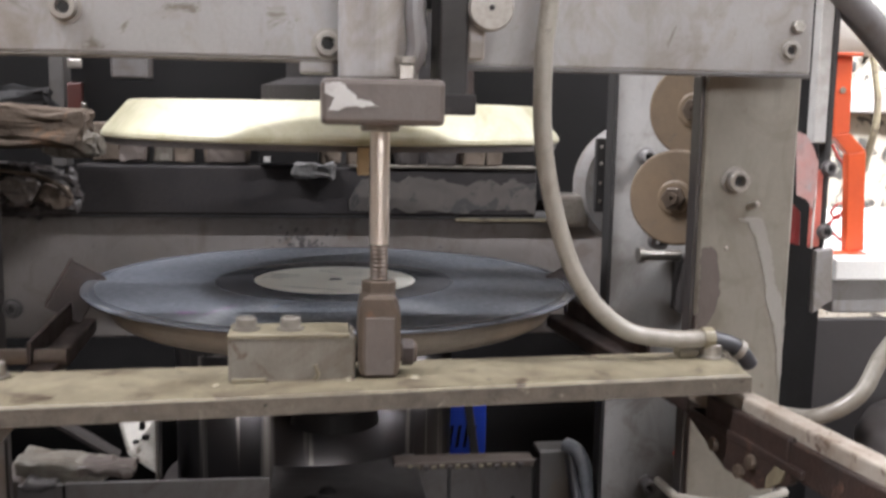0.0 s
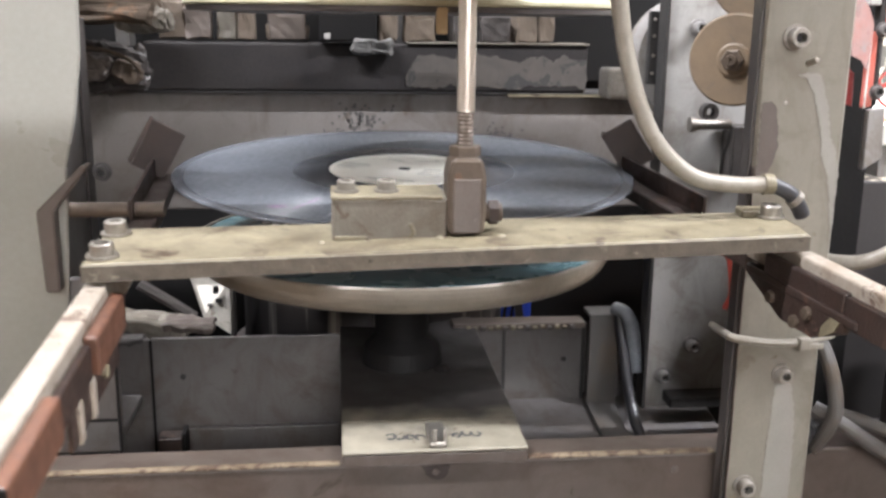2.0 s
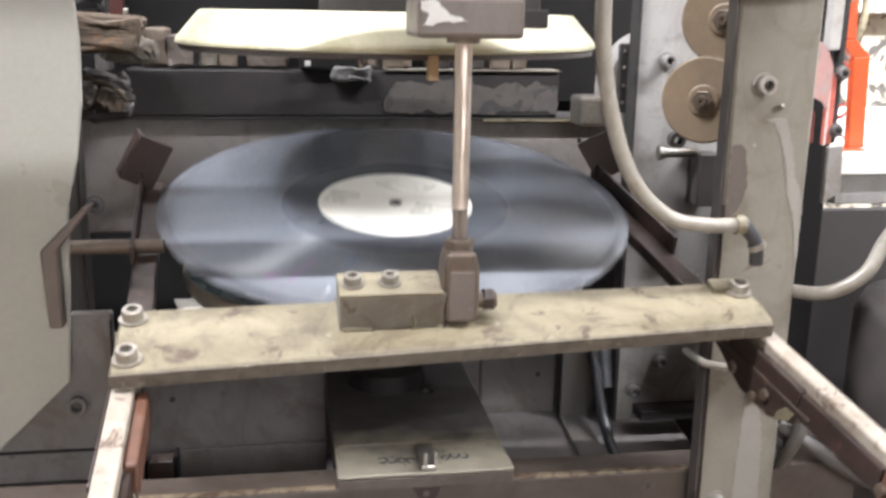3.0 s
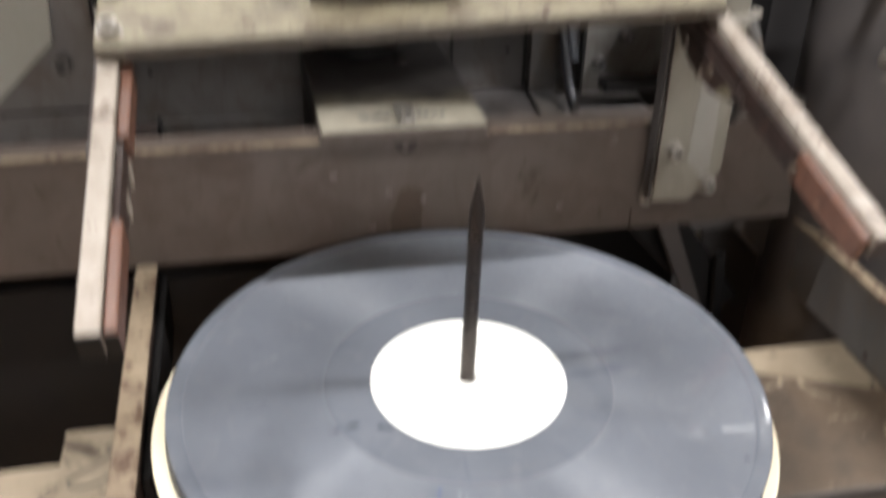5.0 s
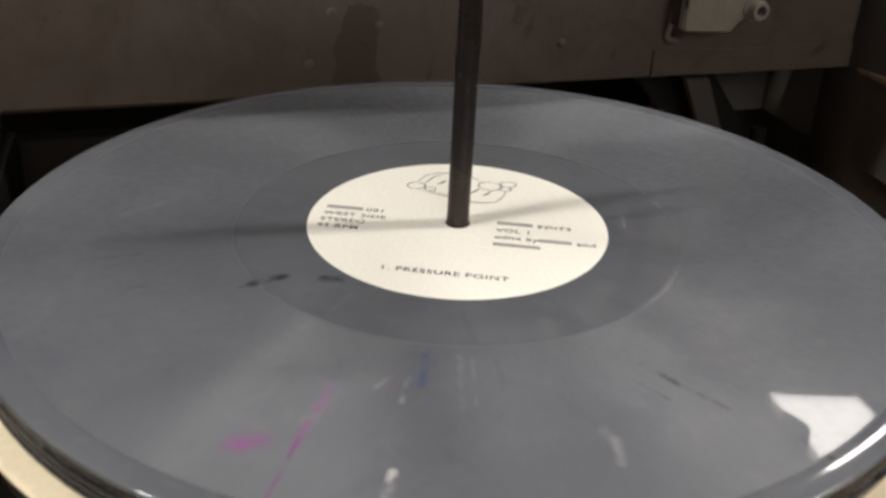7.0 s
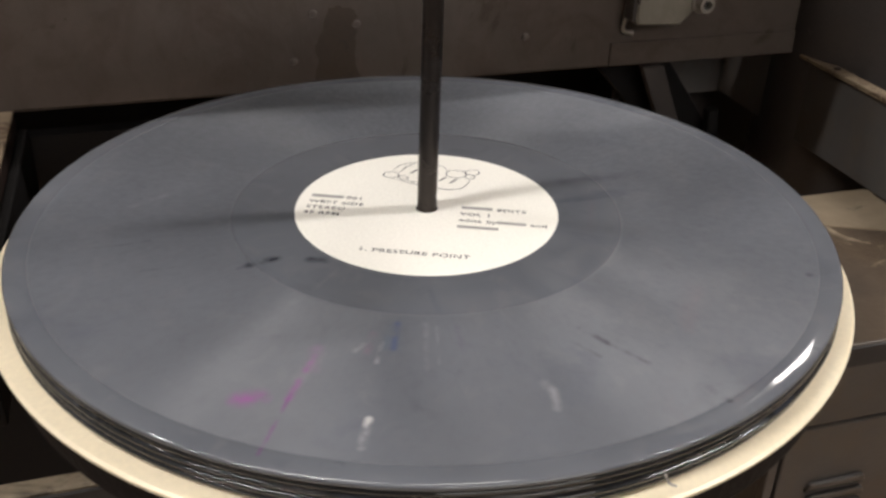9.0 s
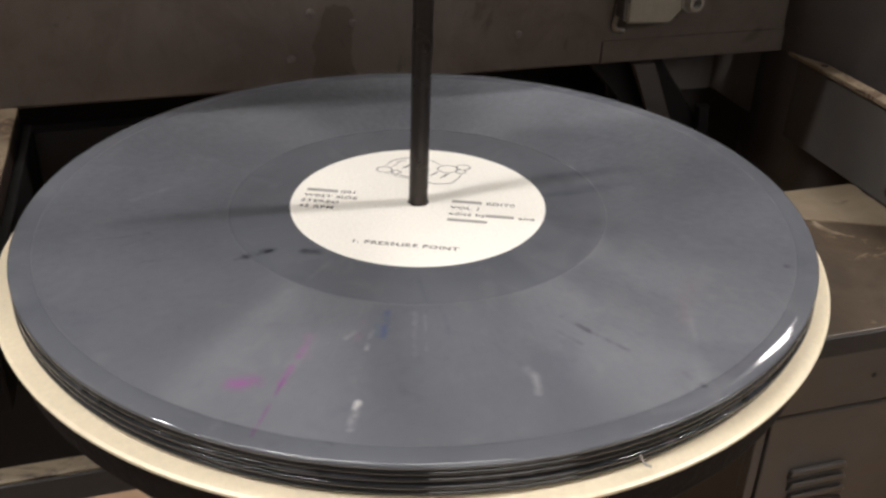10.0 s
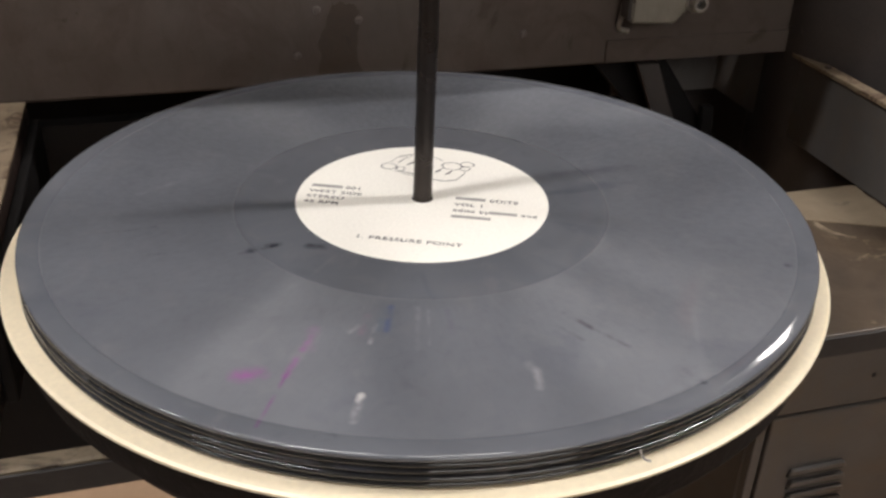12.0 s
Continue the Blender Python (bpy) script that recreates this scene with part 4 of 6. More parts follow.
def lagged_pipe():
    t = thing("lagged_pipe", "steam pipe caked in flaking brown lagging", "pipe")

    def lump(name, x0, x1, y0, y1, z0, z1, taper, amount, mt):
        own = box(x0, x1, y0, y1, z0, z1, 0.004)
        bmesh.ops.subdivide_edges(own, edges=own.edges[:], cuts=9, use_grid_fill=True)
        mid = (z0 + z1) / 2
        for v in own.verts:
            k = (v.co.x - x0) / (x1 - x0)
            v.co.z = mid + (v.co.z - mid) * (1 - taper * k * k) - 0.25 * taper * k * k * (z1 - z0) * 0.3
            v.co += amount * noise.noise_vector(v.co * 60) + 0.7 * amount * noise.noise_vector(v.co * 190)
        part(name, own, mt, t)

    lump("lagging", -0.42, -0.188, 0.408, 0.445, 1.3010, 1.3290, 0.05, 0.0042, LAGGING)
    lump("torn_lagging", -0.218, -0.178, 0.412, 0.436, 1.2970, 1.3100, 0.1, 0.005, BLOCK)
    lump("black_lagging", -0.42, -0.222, 0.446, 0.480, 1.3150, 1.3450, 0.3, 0.007, SHADEBLACK)
    lump("loose_lump", -0.250, -0.228, 0.432, 0.452, 1.2580, 1.2790, 0.2, 0.004, BROWNGREY)
    lump("caked_dirt", -0.42, -0.262, 0.425, 0.465, 1.2480, 1.2900, 0.1, 0.006, LAGGING)
    lump("caked_dirt", -0.275, -0.205, 0.455, 0.478, 1.2480, 1.2880, 0.3, 0.007, DARK)
    lump("loose_lump", -0.226, -0.206, 0.436, 0.455, 1.2560, 1.2730, 0.3, 0.004, CLEVIS)
    part("wire", sweep([(-0.250, 0.428, 1.2840), (-0.238, 0.428, 1.2828), (-0.224, 0.430, 1.2800), (-0.212, 0.434, 1.2740), (-0.204, 0.44, 1.2640)], 0.0016, 8), LAGGING, t)


def big_ram():
    t = thing("hydraulic_ram", "polished chrome hydraulic ram under the press", "ram", pose(-0.026, 0.49, 0))
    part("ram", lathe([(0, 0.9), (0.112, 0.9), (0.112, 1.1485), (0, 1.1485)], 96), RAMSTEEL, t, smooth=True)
    part("collar", lathe([(0.113, 0.99), (0.124, 0.99), (0.124, 1.03), (0.113, 1.03)], 64), DARK, t)


def lower_trays():
    t = thing("right_tray", "dark grey bent sheet tray with a ragged flange", "tray")
    part("panel", box(0.030, 0.1800, 0.388, 0.391, 0.985, 1.0735, 0.0008), GREYCOOL, t)
    part("flange", box(0.030, 0.134, 0.372, 0.390, 1.0737, 1.0790, 0.001), BEAMGREY, t)
    for k in range(16):
        part("ragged_tab", box(0.034 + 0.0058 * k, 0.0375 + 0.0058 * k, 0.3690, 0.3718, 1.0738 + 0.0008 * (k % 3), 1.0770 + 0.001 * (k % 2), 0.0005), CREAM if k % 3 else DARK, t)
    part("seam", box(0.0715, 0.0740, 0.3862, 0.388, 0.992, 1.0735, 0.0004), BLACK, t)
    part("seam", box(0.1355, 0.1385, 0.3862, 0.388, 0.992, 1.0735, 0.0004), BLACK, t)
    part("hole", lathe([(0, 0), (0.0022, 0), (0.002, 0.0006), (0, 0.0006)], 14), BLACK, t, m=pose(0.1215, 0.3876, 1.0435, 90))
    part("floor_sheet", box(-0.06, 0.24, 0.20, 0.388, 0.980, 0.985, 0.0008), GREYCOOL, t)
    part("sloped_sheet", box(0.06, 0.235, 0.0, 0.135, -0.002, 0.0, 0.0004), GREYCOOL, t, m=pose(0, 0.260, 0.992, 8))
    c = thing("bent_clip", "grey bent sheet clip over the tray flange", "clip")
    part("strip", box(0.1375, 0.1610, 0.372, 0.3755, 1.000, 1.0850, 0.001), CABINET, c)
    part("hook", box(0.1375, 0.1610, 0.3757, 0.395, 1.0815, 1.0850, 0.001), CABINET, c)
    part("slope_strip", box(0.1375, 0.1590, 0.0, 0.140, 0.0, 0.0022, 0.0006), CABINET, c, m=pose(0, 0.262, 0.9945, 8))
    h = thing("flat_hose", "blue grey flat hose hanging over the tray", "hose")
    own = sweep([(0.1575, 0.380, 1.0885), (0.1640, 0.372, 1.0865), (0.1695, 0.367, 1.0760), (0.1715, 0.364, 1.0600), (0.1725, 0.360, 1.0400)], 0.0056, 14)
    for v in own.verts:
        v.co.y = 0.365 + (v.co.y - 0.365) * 0.7
    part("tube", own, mat("blue_grey_hose", (0.20, 0.21, 0.235), (0.13, 0.14, 0.155), 0.5, 40, 0.3, 0.0, 0.05, 500), h, smooth=True)
    part("lower_hose", sweep([(0.1600, 0.374, 1.0840), (0.1630, 0.366, 1.0600), (0.1640, 0.352, 1.0350), (0.1650, 0.330, 1.0120), (0.1690, 0.300, 0.9960), (0.1740, 0.270, 0.9850)], 0.0042, 12), RUBBER, h, "black lower hose", smooth=True)
    t = thing("left_tray", "dark grey sheet tray with a small hole", "tray")
    part("panel", box(-0.1890, -0.0568, 0.334, 0.337, 0.975, 1.0860, 0.0008), GREYCOOL, t)
    part("side_panel", box(-0.2180, -0.1899, 0.332, 0.336, 0.975, 1.0860, 0.0008), GREYCOOL, t)
    part("edge_seam", box(-0.1906, -0.1884, 0.3325, 0.3335, 0.975, 1.0850, 0), SHADEBLACK, t)
    part("side_panel", box(-0.32, -0.2200, 0.300, 0.304, 0.975, 1.0650, 0.0008), GREYCOOL, t)
    part("hole", lathe([(0, 0), (0.0022, 0), (0.002, 0.0006), (0, 0.0006)], 14), BLACK, t, m=pose(-0.1680, 0.3336, 1.0570, 90))
    part("floor_sheet", box(-0.32, -0.0605, 0.195, 0.334, 0.978, 0.982, 0.0008), GREYCOOL, t)
    part("inner_sheet", box(-0.1690, -0.0575, 0.3280, 0.3335, 0.982, 1.0195, 0.0008), GREYCOOL, t)
    part("post_stub", box(-0.1800, -0.1640, 0.290, 0.305, 0.982, 1.0290, 0.001), RUST, t)
    part("stub_edge", box(-0.1640, -0.1610, 0.288, 0.304, 0.982, 1.0330, 0.0006), SHADEBLACK, t)
    p = thing("rubble", "crumbled grey brown lagging lying on the tray edge", "rubble")
    for k, (x0, x1, y0, z0, z1, mt) in enumerate(((-0.30, -0.205, 0.340, 1.0660, 1.1010, BROWNGREY), (-0.222, -0.165, 0.342, 1.0810, 1.1000, BLOCK), (-0.182, -0.146, 0.338, 1.0865, 1.0945, BROWNGREY), (-0.214, -0.192, 0.331, 1.0810, 1.0900, DARK))):
        own = box(x0, x1, y0, y0 + 0.030, z0, z1, 0.003)
        bmesh.ops.subdivide_edges(own, edges=own.edges[:], cuts=7, use_grid_fill=True)
        for v in own.verts:
            f = (v.co.x - x0) / (x1 - x0)
            v.co.z = z0 + (v.co.z - z0) * (1 - 0.45 * f)
            v.co += 0.0028 * noise.noise_vector(v.co * 70 + Vector((k, 0, 0))) + 0.0014 * noise.noise_vector(v.co * 210)
        part("lump", own, mt, p)
    part("rod", sweep([(-0.205, 0.385, 1.112), (-0.185, 0.387, 1.098), (-0.166, 0.389, 1.084)], 0.0045, 8), DARK, p)
    s = thing("sheet_scrap", "torn offcut of bright sheet metal", "scrap")
    own = bmesh.new()
    pts = ((-0.1740, 0.425, 1.1060), (-0.1400, 0.420, 1.1080), (-0.1395, 0.400, 1.0650), (-0.1620, 0.405, 1.0790))
    vs = [own.verts.new(p_) for p_ in pts] + [own.verts.new((x, y + 0.0012, z)) for x, y, z in pts]
    own.faces.new(vs[:4])
    own.faces.new(vs[7:3:-1])
    for k in range(4):
        own.faces.new((vs[k], vs[4 + k], vs[4 + (k + 1) % 4], vs[(k + 1) % 4]))
    bmesh.ops.recalc_face_normals(own, faces=own.faces[:])
    part("sheet", own, mat("light_sheet_metal", (0.30, 0.28, 0.25), None, 0.5, 60, 0.35, 0.5, 0.1, 500, (0.12, 0.1, 0.08), 0.55, 40), s)
    for k, (x, z, w, h) in enumerate(((-0.1520, 1.1000, 0.004, 0.006), (-0.1500, 1.0910, 0.005, 0.003), (-0.1570, 1.0880, 0.004, 0.002))):
        part("dark_mark", box(x - w / 2, x + w / 2, 0.4060, 0.4100, z - h / 2, z + h / 2, 0.0006), SHADEBLACK, s, m=pose(0, 0, 0))
    # the ram's bright edge, its highlight put into an added strip
    s = thing("ram_edge_glint", "thin bright strip standing for the glint down the ram's edge", "strip")
    part("strip", box(-0.1382, -0.1368, 0.376, 0.384, 1.0660, 1.1150, 0.0003), ZINC, s)
    part("strip_side", box(-0.1366, -0.1345, 0.383, 0.384, 1.0660, 1.1130, 0.0002), DARK, s)
    d = thing("pit", "black sheets standing for the shaded pit under the press", "machine base")
    # added sheets whose near-black stands for the shade in the pit
    part("back", box(-0.42, 0.42, 0.66, 0.68, 0.6, 1.25, 0), SHADEBLACK, d)
    part("bottom", box(-0.42, 0.42, 0.36, 0.66, 0.60, 0.62, 0), SHADEBLACK, d)
    part("side", box(-0.42, -0.40, 0.20, 0.66, 0.62, 1.2, 0), SHADEBLACK, d)
    b = thing("blue_crate", "blue plastic slatted crate behind the press", "crate")
    part("side", box(0.0990, 0.1385, 0.602, 0.606, 0.98, 1.062, 0.001), BLUE, b)
    for k in range(4):
        part("slot", prism([(0.101 + 0.0075 * k, 1.008), (0.104 + 0.0075 * k, 1.008), (0.107 + 0.0075 * k, 1.030), (0.104 + 0.0075 * k, 1.030)], 0.6008, 0.602, 0), SHADEBLACK, b, "dark slot")
    part("rim", box(0.0970, 0.1405, 0.599, 0.607, 1.0625, 1.0700, 0.001), BLUE, b)
    part("strap", prism([(0.113, 1.07), (0.121, 1.07), (0.133, 0.99), (0.125, 0.99)], 0.592, 0.598, 0.0006), BLACK, b)


def roller_plate():
    t = thing("roller_plate", "cool grey steel plate with fixing bolts", "plate")
    part("plate", box(0.1810, 0.2500, 0.360, 0.366, 1.012, 1.42, 0.001), PLATEGREY, t)
    part("edge", box(0.1775, 0.1805, 0.356, 0.372, 1.012, 1.42, 0.0006), BLACK, t, "black edge")
    for x, z in ((0.1936, 1.0386), (0.2152, 1.0630), (0.2028, 1.3032)):
        bolt(t, x, 0.360, z, 0.0048, 0.010, material=GREY)
    part("shelf", box(0.195, 0.252, 0.340, 0.3598, 1.018, 1.0265, 0.001), BLACK, t)
    pin = part("pin", lathe([(0, 0), (0.0038, 0), (0.0038, 0.026), (0, 0.026)], 16), ZINC, t, m=pose(0.198, 0.340, 1.2360, 0, 90))
    part("pin_head", lathe([(0, -0.004), (0.0055, -0.004), (0.0055, 0.0), (0, 0.0)], 16), ZINC, pin)
    part("eye", lathe([(0.003, 0), (0.0062, 0), (0.0062, 0.008), (0.003, 0.008)], 20), DARK, t, m=pose(0.211, 0.352, 1.2445, 90))
    part("switch_box", box(0.226, 0.245, 0.335, 0.358, 1.195, 1.235, 0.001), DARK, t, "dark limit switch")
    for x, z in ((0.1770, 1.2867), (0.1862, 1.3347)):
        r = thing("fibre_roller", "tan fibre roller with a dark hub nut", "roller", pose(x, 0.2214, z, 0, 0, -38) @ pose(0, 0, 0, 90), "fibre rollers")
        part("disc", lathe([(0, 0), (0.0252, 0), (0.0264, 0.0012), (0.0264, 0.0108), (0.0252, 0.012), (0, 0.012)], 64), TAN, r)
        hub = part("hub", lathe([(0, 0.012), (0.0098, 0.012), (0.0098, 0.0132), (0.0085, 0.0140), (0, 0.0140)], 32), TAN, r)
        part("nut", hexnut(0.0066, 0.0034), CLEVIS, hub, m=pose(0, 0, 0.0140))
        part("axle", lathe([(0, 0.0174), (0.0034, 0.0174), (0.0030, 0.0192), (0.0012, 0.0192), (0.0010, 0.0182), (0, 0.0182)], 20), CLEVIS, hub)
        part("shaft", lathe([(0, -0.140), (0.006, -0.140), (0.006, 0), (0, 0)], 16), DARK, r)
    s = thing("air_unit", "pale round casting behind the plate edge", "machine part")
    part("shell", lathe([(0, 0), (0.042, 0), (0.047, 0.005), (0.047, 0.04), (0, 0.045)], 48), GREY, s, m=pose(0.216, 0.430, 1.279, 90))
    part("strip", box(0.1725, 0.1850, 0.376, 0.382, 1.262, 1.3150, 0.001), BLACK, s, "black mounting strip")
    for z in (1.270, 1.283, 1.297, 1.309):
        part("hole", lathe([(0, 0), (0.0014, 0), (0, 0.0008)], 10), ZINC, s, m=pose(0.1760, 0.3757, z, 90))
    part("foot", box(0.150, 0.176, 0.400, 0.430, 1.2485, 1.272, 0.003), ZINC, s)


rear_crosshead()
hot_platen()
lagged_pipe()
big_ram()
lower_trays()
roller_plate()


# ---- left side ----
def left_side():
    t = thing("pivot_bracket", "grey steel pivot bracket with a long shaft", "bracket")
    part("arm", prism([(-0.2150, 1.206), (-0.1900, 1.2310), (-0.1860, 1.2310), (-0.2060, 1.2060), (-0.2055, 1.1620), (-0.2130, 1.1620)], 0.187, 0.197, 0.001), BROWNGREY, t)
    part("shaft", lathe([(0, 0), (0.0042, 0), (0.0042, 0.062), (0, 0.062)], 20), CLEVIS, t, m=pose(-0.214, 0.206, 1.2035, 0, 90))
    part("shaft_nut", hexnut(0.0065, 0.005), BROWNGREY, t, m=pose(-0.2190, 0.206, 1.2035, 0, 90))
    s = thing("press_cheek", "grey painted cheek plate beside the press", "machine frame")
    part("plate", box(-0.2240, -0.2130, 0.215, 0.300, 1.02, 1.31, 0.0015), CHEEK, s)
    part("edge", box(-0.2128, -0.2112, 0.285, 0.302, 1.03, 1.305, 0.0006), DARK, s, "dark grimy plate edge")
    part("lower_plate", prism([(-0.34, 1.06), (-0.1830, 1.06), (-0.1830, 1.165), (-0.2050, 1.165), (-0.30, 1.09), (-0.34, 1.09)], 0.206, 0.212, 0.001), GREYCOOL, s)
    bolt(s, -0.2050, 0.206, 1.1095, 0.0056, 0.006, material=CHEEK)
    part("seam", box(-0.1845, -0.1832, 0.2048, 0.2060, 1.06, 1.16, 0), SHADEBLACK, s)
    part("seam", box(-0.34, -0.1850, 0.2048, 0.2060, 1.0795, 1.0808, 0), SHADEBLACK, s)
    bolt(s, -0.205, 0.296, 1.2105, 0.0045, 0.006, material=CHEEK)
    part("floor_ledge", box(-0.34, -0.19, 0.19, 0.30, 1.052, 1.058, 0.001), GREYCOOL, s)
    # milky guard: a tall sheet with a bulging edge
    g = thing("plastic_guard", "large milky plastic guard panel with a rounded edge", "guard panel")
    out = [(-0.52, 0.9958), (-0.2784, 1.0558), (-0.2075, 1.1249), (-0.2034, 1.1826), (-0.2011, 1.2287), (-0.1948, 1.2541), (-0.1902, 1.2864), (-0.1894, 1.3171), (-0.1913, 1.3498), (-0.1965, 1.3809), (-0.2046, 1.4132), (-0.2161, 1.4478), (-0.238, 1.4824), (-0.52, 1.4824)]
    part("sheet", prism(out, 0.200, 0.204, 0.0008), GUARD, g)
    part("bracket", box(-0.34, -0.30, 0.204, 0.30, 1.10, 1.11, 0.001), GREY, g)


left_side()


# ---- right side and distance ----
def right_side():
    t = thing("side_plate", "grey vertical plate with torn pink film and a red strip", "plate")
    part("plate", box(0.2400, 0.2475, 0.198, 0.206, 1.318, 1.45, 0.001), PLATEGREY, t)
    part("back_strip", box(0.2478, 0.2512, 0.198, 0.206, 1.262, 1.45, 0.001), BLACK, t, "black rear strip")
    part("foot", prism([(0.2425, 1.2258), (0.2535, 1.2330), (0.2520, 1.2620), (0.2422, 1.2605)], 0.190, 0.1948, 0.0006), GREY, t)
    part("pink_strip", prism([(0.2404, 1.2612), (0.2470, 1.2620), (0.2464, 1.3050), (0.2402, 1.3020)], 0.196, 0.1976, 0.0005), mat("salmon_plastic", (0.62, 0.13, 0.09), (0.50, 0.18, 0.15), 0.5, 50, 0.35), t, "pink plastic strip")
    part("bright_edge", box(0.2415, 0.2423, 0.1945, 0.1958, 1.2610, 1.3000, 0.0003), WHITE, t)
    part("torn_film", prism([(0.2275, 1.3246), (0.2330, 1.3225), (0.2372, 1.3170), (0.2412, 1.3080), (0.2408, 1.2930), (0.2395, 1.2825), (0.2360, 1.2880), (0.2300, 1.2905)], 0.1925, 0.1932, 0), PINKFILM, t, "torn pink film")
    part("red_strip", prism([(0.2325, 1.2630), (0.2413, 1.2610), (0.2405, 1.2800), (0.2323, 1.2870)], 0.2065, 0.2090, 0.0005), REDM, t, "dark red strip")
    # black sheet added where only a dark gap shows
    part("gap_shade_sheet", box(0.2060, 0.2815, 0.2540, 0.2580, 1.05, 1.45, 0), SHADEBLACK, t)
    for z in (1.2703, 1.3046):
        bolt(t, 0.2490, 0.1965, z, 0.0034, 0.004, "front", GREYCOOL)
    o = thing("orange_bracket", "bright orange bent steel bracket", "bracket")
    part("upper_arm", prism([(0.3046, 1.3714), (0.3170, 1.3717), (0.3190, 1.3230), (0.3075, 1.3210)], 0.298, 0.3045, 0.0006), ORANGE, o)
    part("bend", prism([(0.3075, 1.3209), (0.3190, 1.3229), (0.3312, 1.3110), (0.3185, 1.3090)], 0.298, 0.3045, 0.0006), ORANGE, o)
    part("lower_arm", prism([(0.3185, 1.3089), (0.3312, 1.3109), (0.3350, 1.2452), (0.3223, 1.2446)], 0.298, 0.3045, 0.0006), ORANGE, o)
    part("top_flange", box(0.2960, 0.3195, 0.290, 0.306, 1.3716, 1.3736, 0.0005), ORANGE, o)
    part("foot", box(0.3080, 0.3335, 0.292, 0.306, 1.2436, 1.2446, 0.0003), ORANGE, o)
    part("screw", lathe([(0, 0), (0.0022, 0), (0.002, 0.001), (0, 0.0012)], 12), ZINC, o, m=pose(0.3115, 0.298, 1.350, 90))
    for k, pts in enumerate(([(0.3150, 0.312, 1.3150), (0.3180, 0.311, 1.3080), (0.3230, 0.312, 1.3030), (0.3260, 0.314, 1.2990)], [(0.3250, 0.311, 1.2760), (0.3200, 0.310, 1.2745), (0.3170, 0.311, 1.2690), (0.3215, 0.310, 1.2655), (0.3250, 0.311, 1.2700)], [(0.3155, 0.311, 1.2600), (0.3200, 0.311, 1.2660), (0.3260, 0.311, 1.2690)], [(0.3155, 0.311, 1.2630), (0.3190, 0.311, 1.2560), (0.3270, 0.311, 1.2500)])):
        wr = thing("red_wire", "thin red wire behind the orange bracket", "wire", group="red wires")
        part("strand", sweep(pts, 0.0009, 6), mat("red_wire_sheath", (0.55, 0.05, 0.04), None, 0.5, 40, 0.4) if k == 0 else bpy.data.materials["red_wire_sheath"], wr)
    b = thing("workbench", "white laminate workbench top on a grey frame", "bench")
    part("top", box(0.300, 1.10, 0.27, 0.62, 1.2300, 1.2435, 0.001), WHITE, b)
    part("apron", box(0.302, 1.10, 0.275, 0.61, 1.2080, 1.2298, 0.001), GREY, b)
    for x in (0.42, 1.05):
        for y in (0.30, 0.58):
            part("leg", box(x, x + 0.04, y, y + 0.03, 0.0, 1.208, 0.001), GREY, b)
    w = thing("dark_cover", "dark grey machine cover under the bench", "machine cover")
    part("seam", box(0.395, 0.399, 0.2595, 0.2618, 0.70, 1.2, 0.0004), BLACK, w)
    part("rib", box(0.268, 0.80, 0.2590, 0.2618, 1.03, 1.04, 0.0006), GREYCOOL, w)
    part("cover", box(0.265, 0.80, 0.262, 0.268, 0.0, 1.207, 0.001), mat("dark_grey_cover", (0.046, 0.042, 0.041), (0.034, 0.030, 0.030), 0.5, 8, 0.5), w)
    p = thing("round_tank", "grey round tank beside the post", "tank", pose(0.345, 0.165, 0))
    part("shell", lathe([(0, 0.60), (0.075, 0.60), (0.075, 1.155), (0.070, 1.165), (0, 1.165)], 64), DARK, p, smooth=True)
    bolt(p, -0.060, -0.045, 1.12, 0.004, 0.005, material=ZINC)
    h = thing("hose", "beige hose looping down beside the post", "hose")
    part("tube", sweep([(0.290, 0.10, 1.31), (0.262, 0.11, 1.255), (0.2424, 0.12, 1.2229), (0.2305, 0.12, 1.2010), (0.2144, 0.13, 1.1874), (0.205, 0.16, 1.181)], 0.0040, 12), HOSE, h, smooth=True)
    h = thing("thick_hose", "thick dark grey hose crossing overhead", "hose")
    part("tube", sweep([(0.238, 0.2, 1.410), (0.255, 0.2, 1.3943), (0.279, 0.2, 1.3714), (0.31, 0.2, 1.335), (0.33, 0.21, 1.29)], 0.0085, 16), GREYCOOL, h, smooth=True)
    # cluttered machines in the distance
    rnd = random.Random(12)
    m = thing("distant_machine", "brown cluttered press further down the workshop", "machine")
    part("frame", box(0.62, 1.5, 1.3, 1.7, 0.0, 1.52, 0.01), mat("distant_brown_machine", (0.30, 0.27, 0.22), (0.45, 0.41, 0.34), 0.5, 9, 0.6, 0.0, 0.3, 60, (0.05, 0.045, 0.04), 0.5, 14), m)
    part("crossbar", box(0.60, 1.5, 1.27, 1.298, 1.345, 1.385, 0.003), GREY, m)
    for k in range(26):
        x, z, s = rnd.uniform(0.63, 1.1), rnd.uniform(1.28, 1.62), rnd.uniform(0.008, 0.03)
        part("fitting", box(x, x + s, 1.22, 1.30, z, z + s * rnd.uniform(0.5, 2.2), 0.003), rnd.choice((BRICK, ZINC, CREAM, BROWNGREY, BLACK, RIM)), m)
    for k in range(5):
        x = 0.66 + 0.07 * k
        part("pipe", sweep([(x, 1.20, 1.25), (x + 0.01, 1.19, 1.36), (x - 0.01, 1.20, 1.5), (x + 0.02, 1.22, 1.66)], 0.006, 8), rnd.choice((ZINC, CREAM, RIM)), m)
    d = thing("white_duct", "white duct hanging in the distance", "duct")
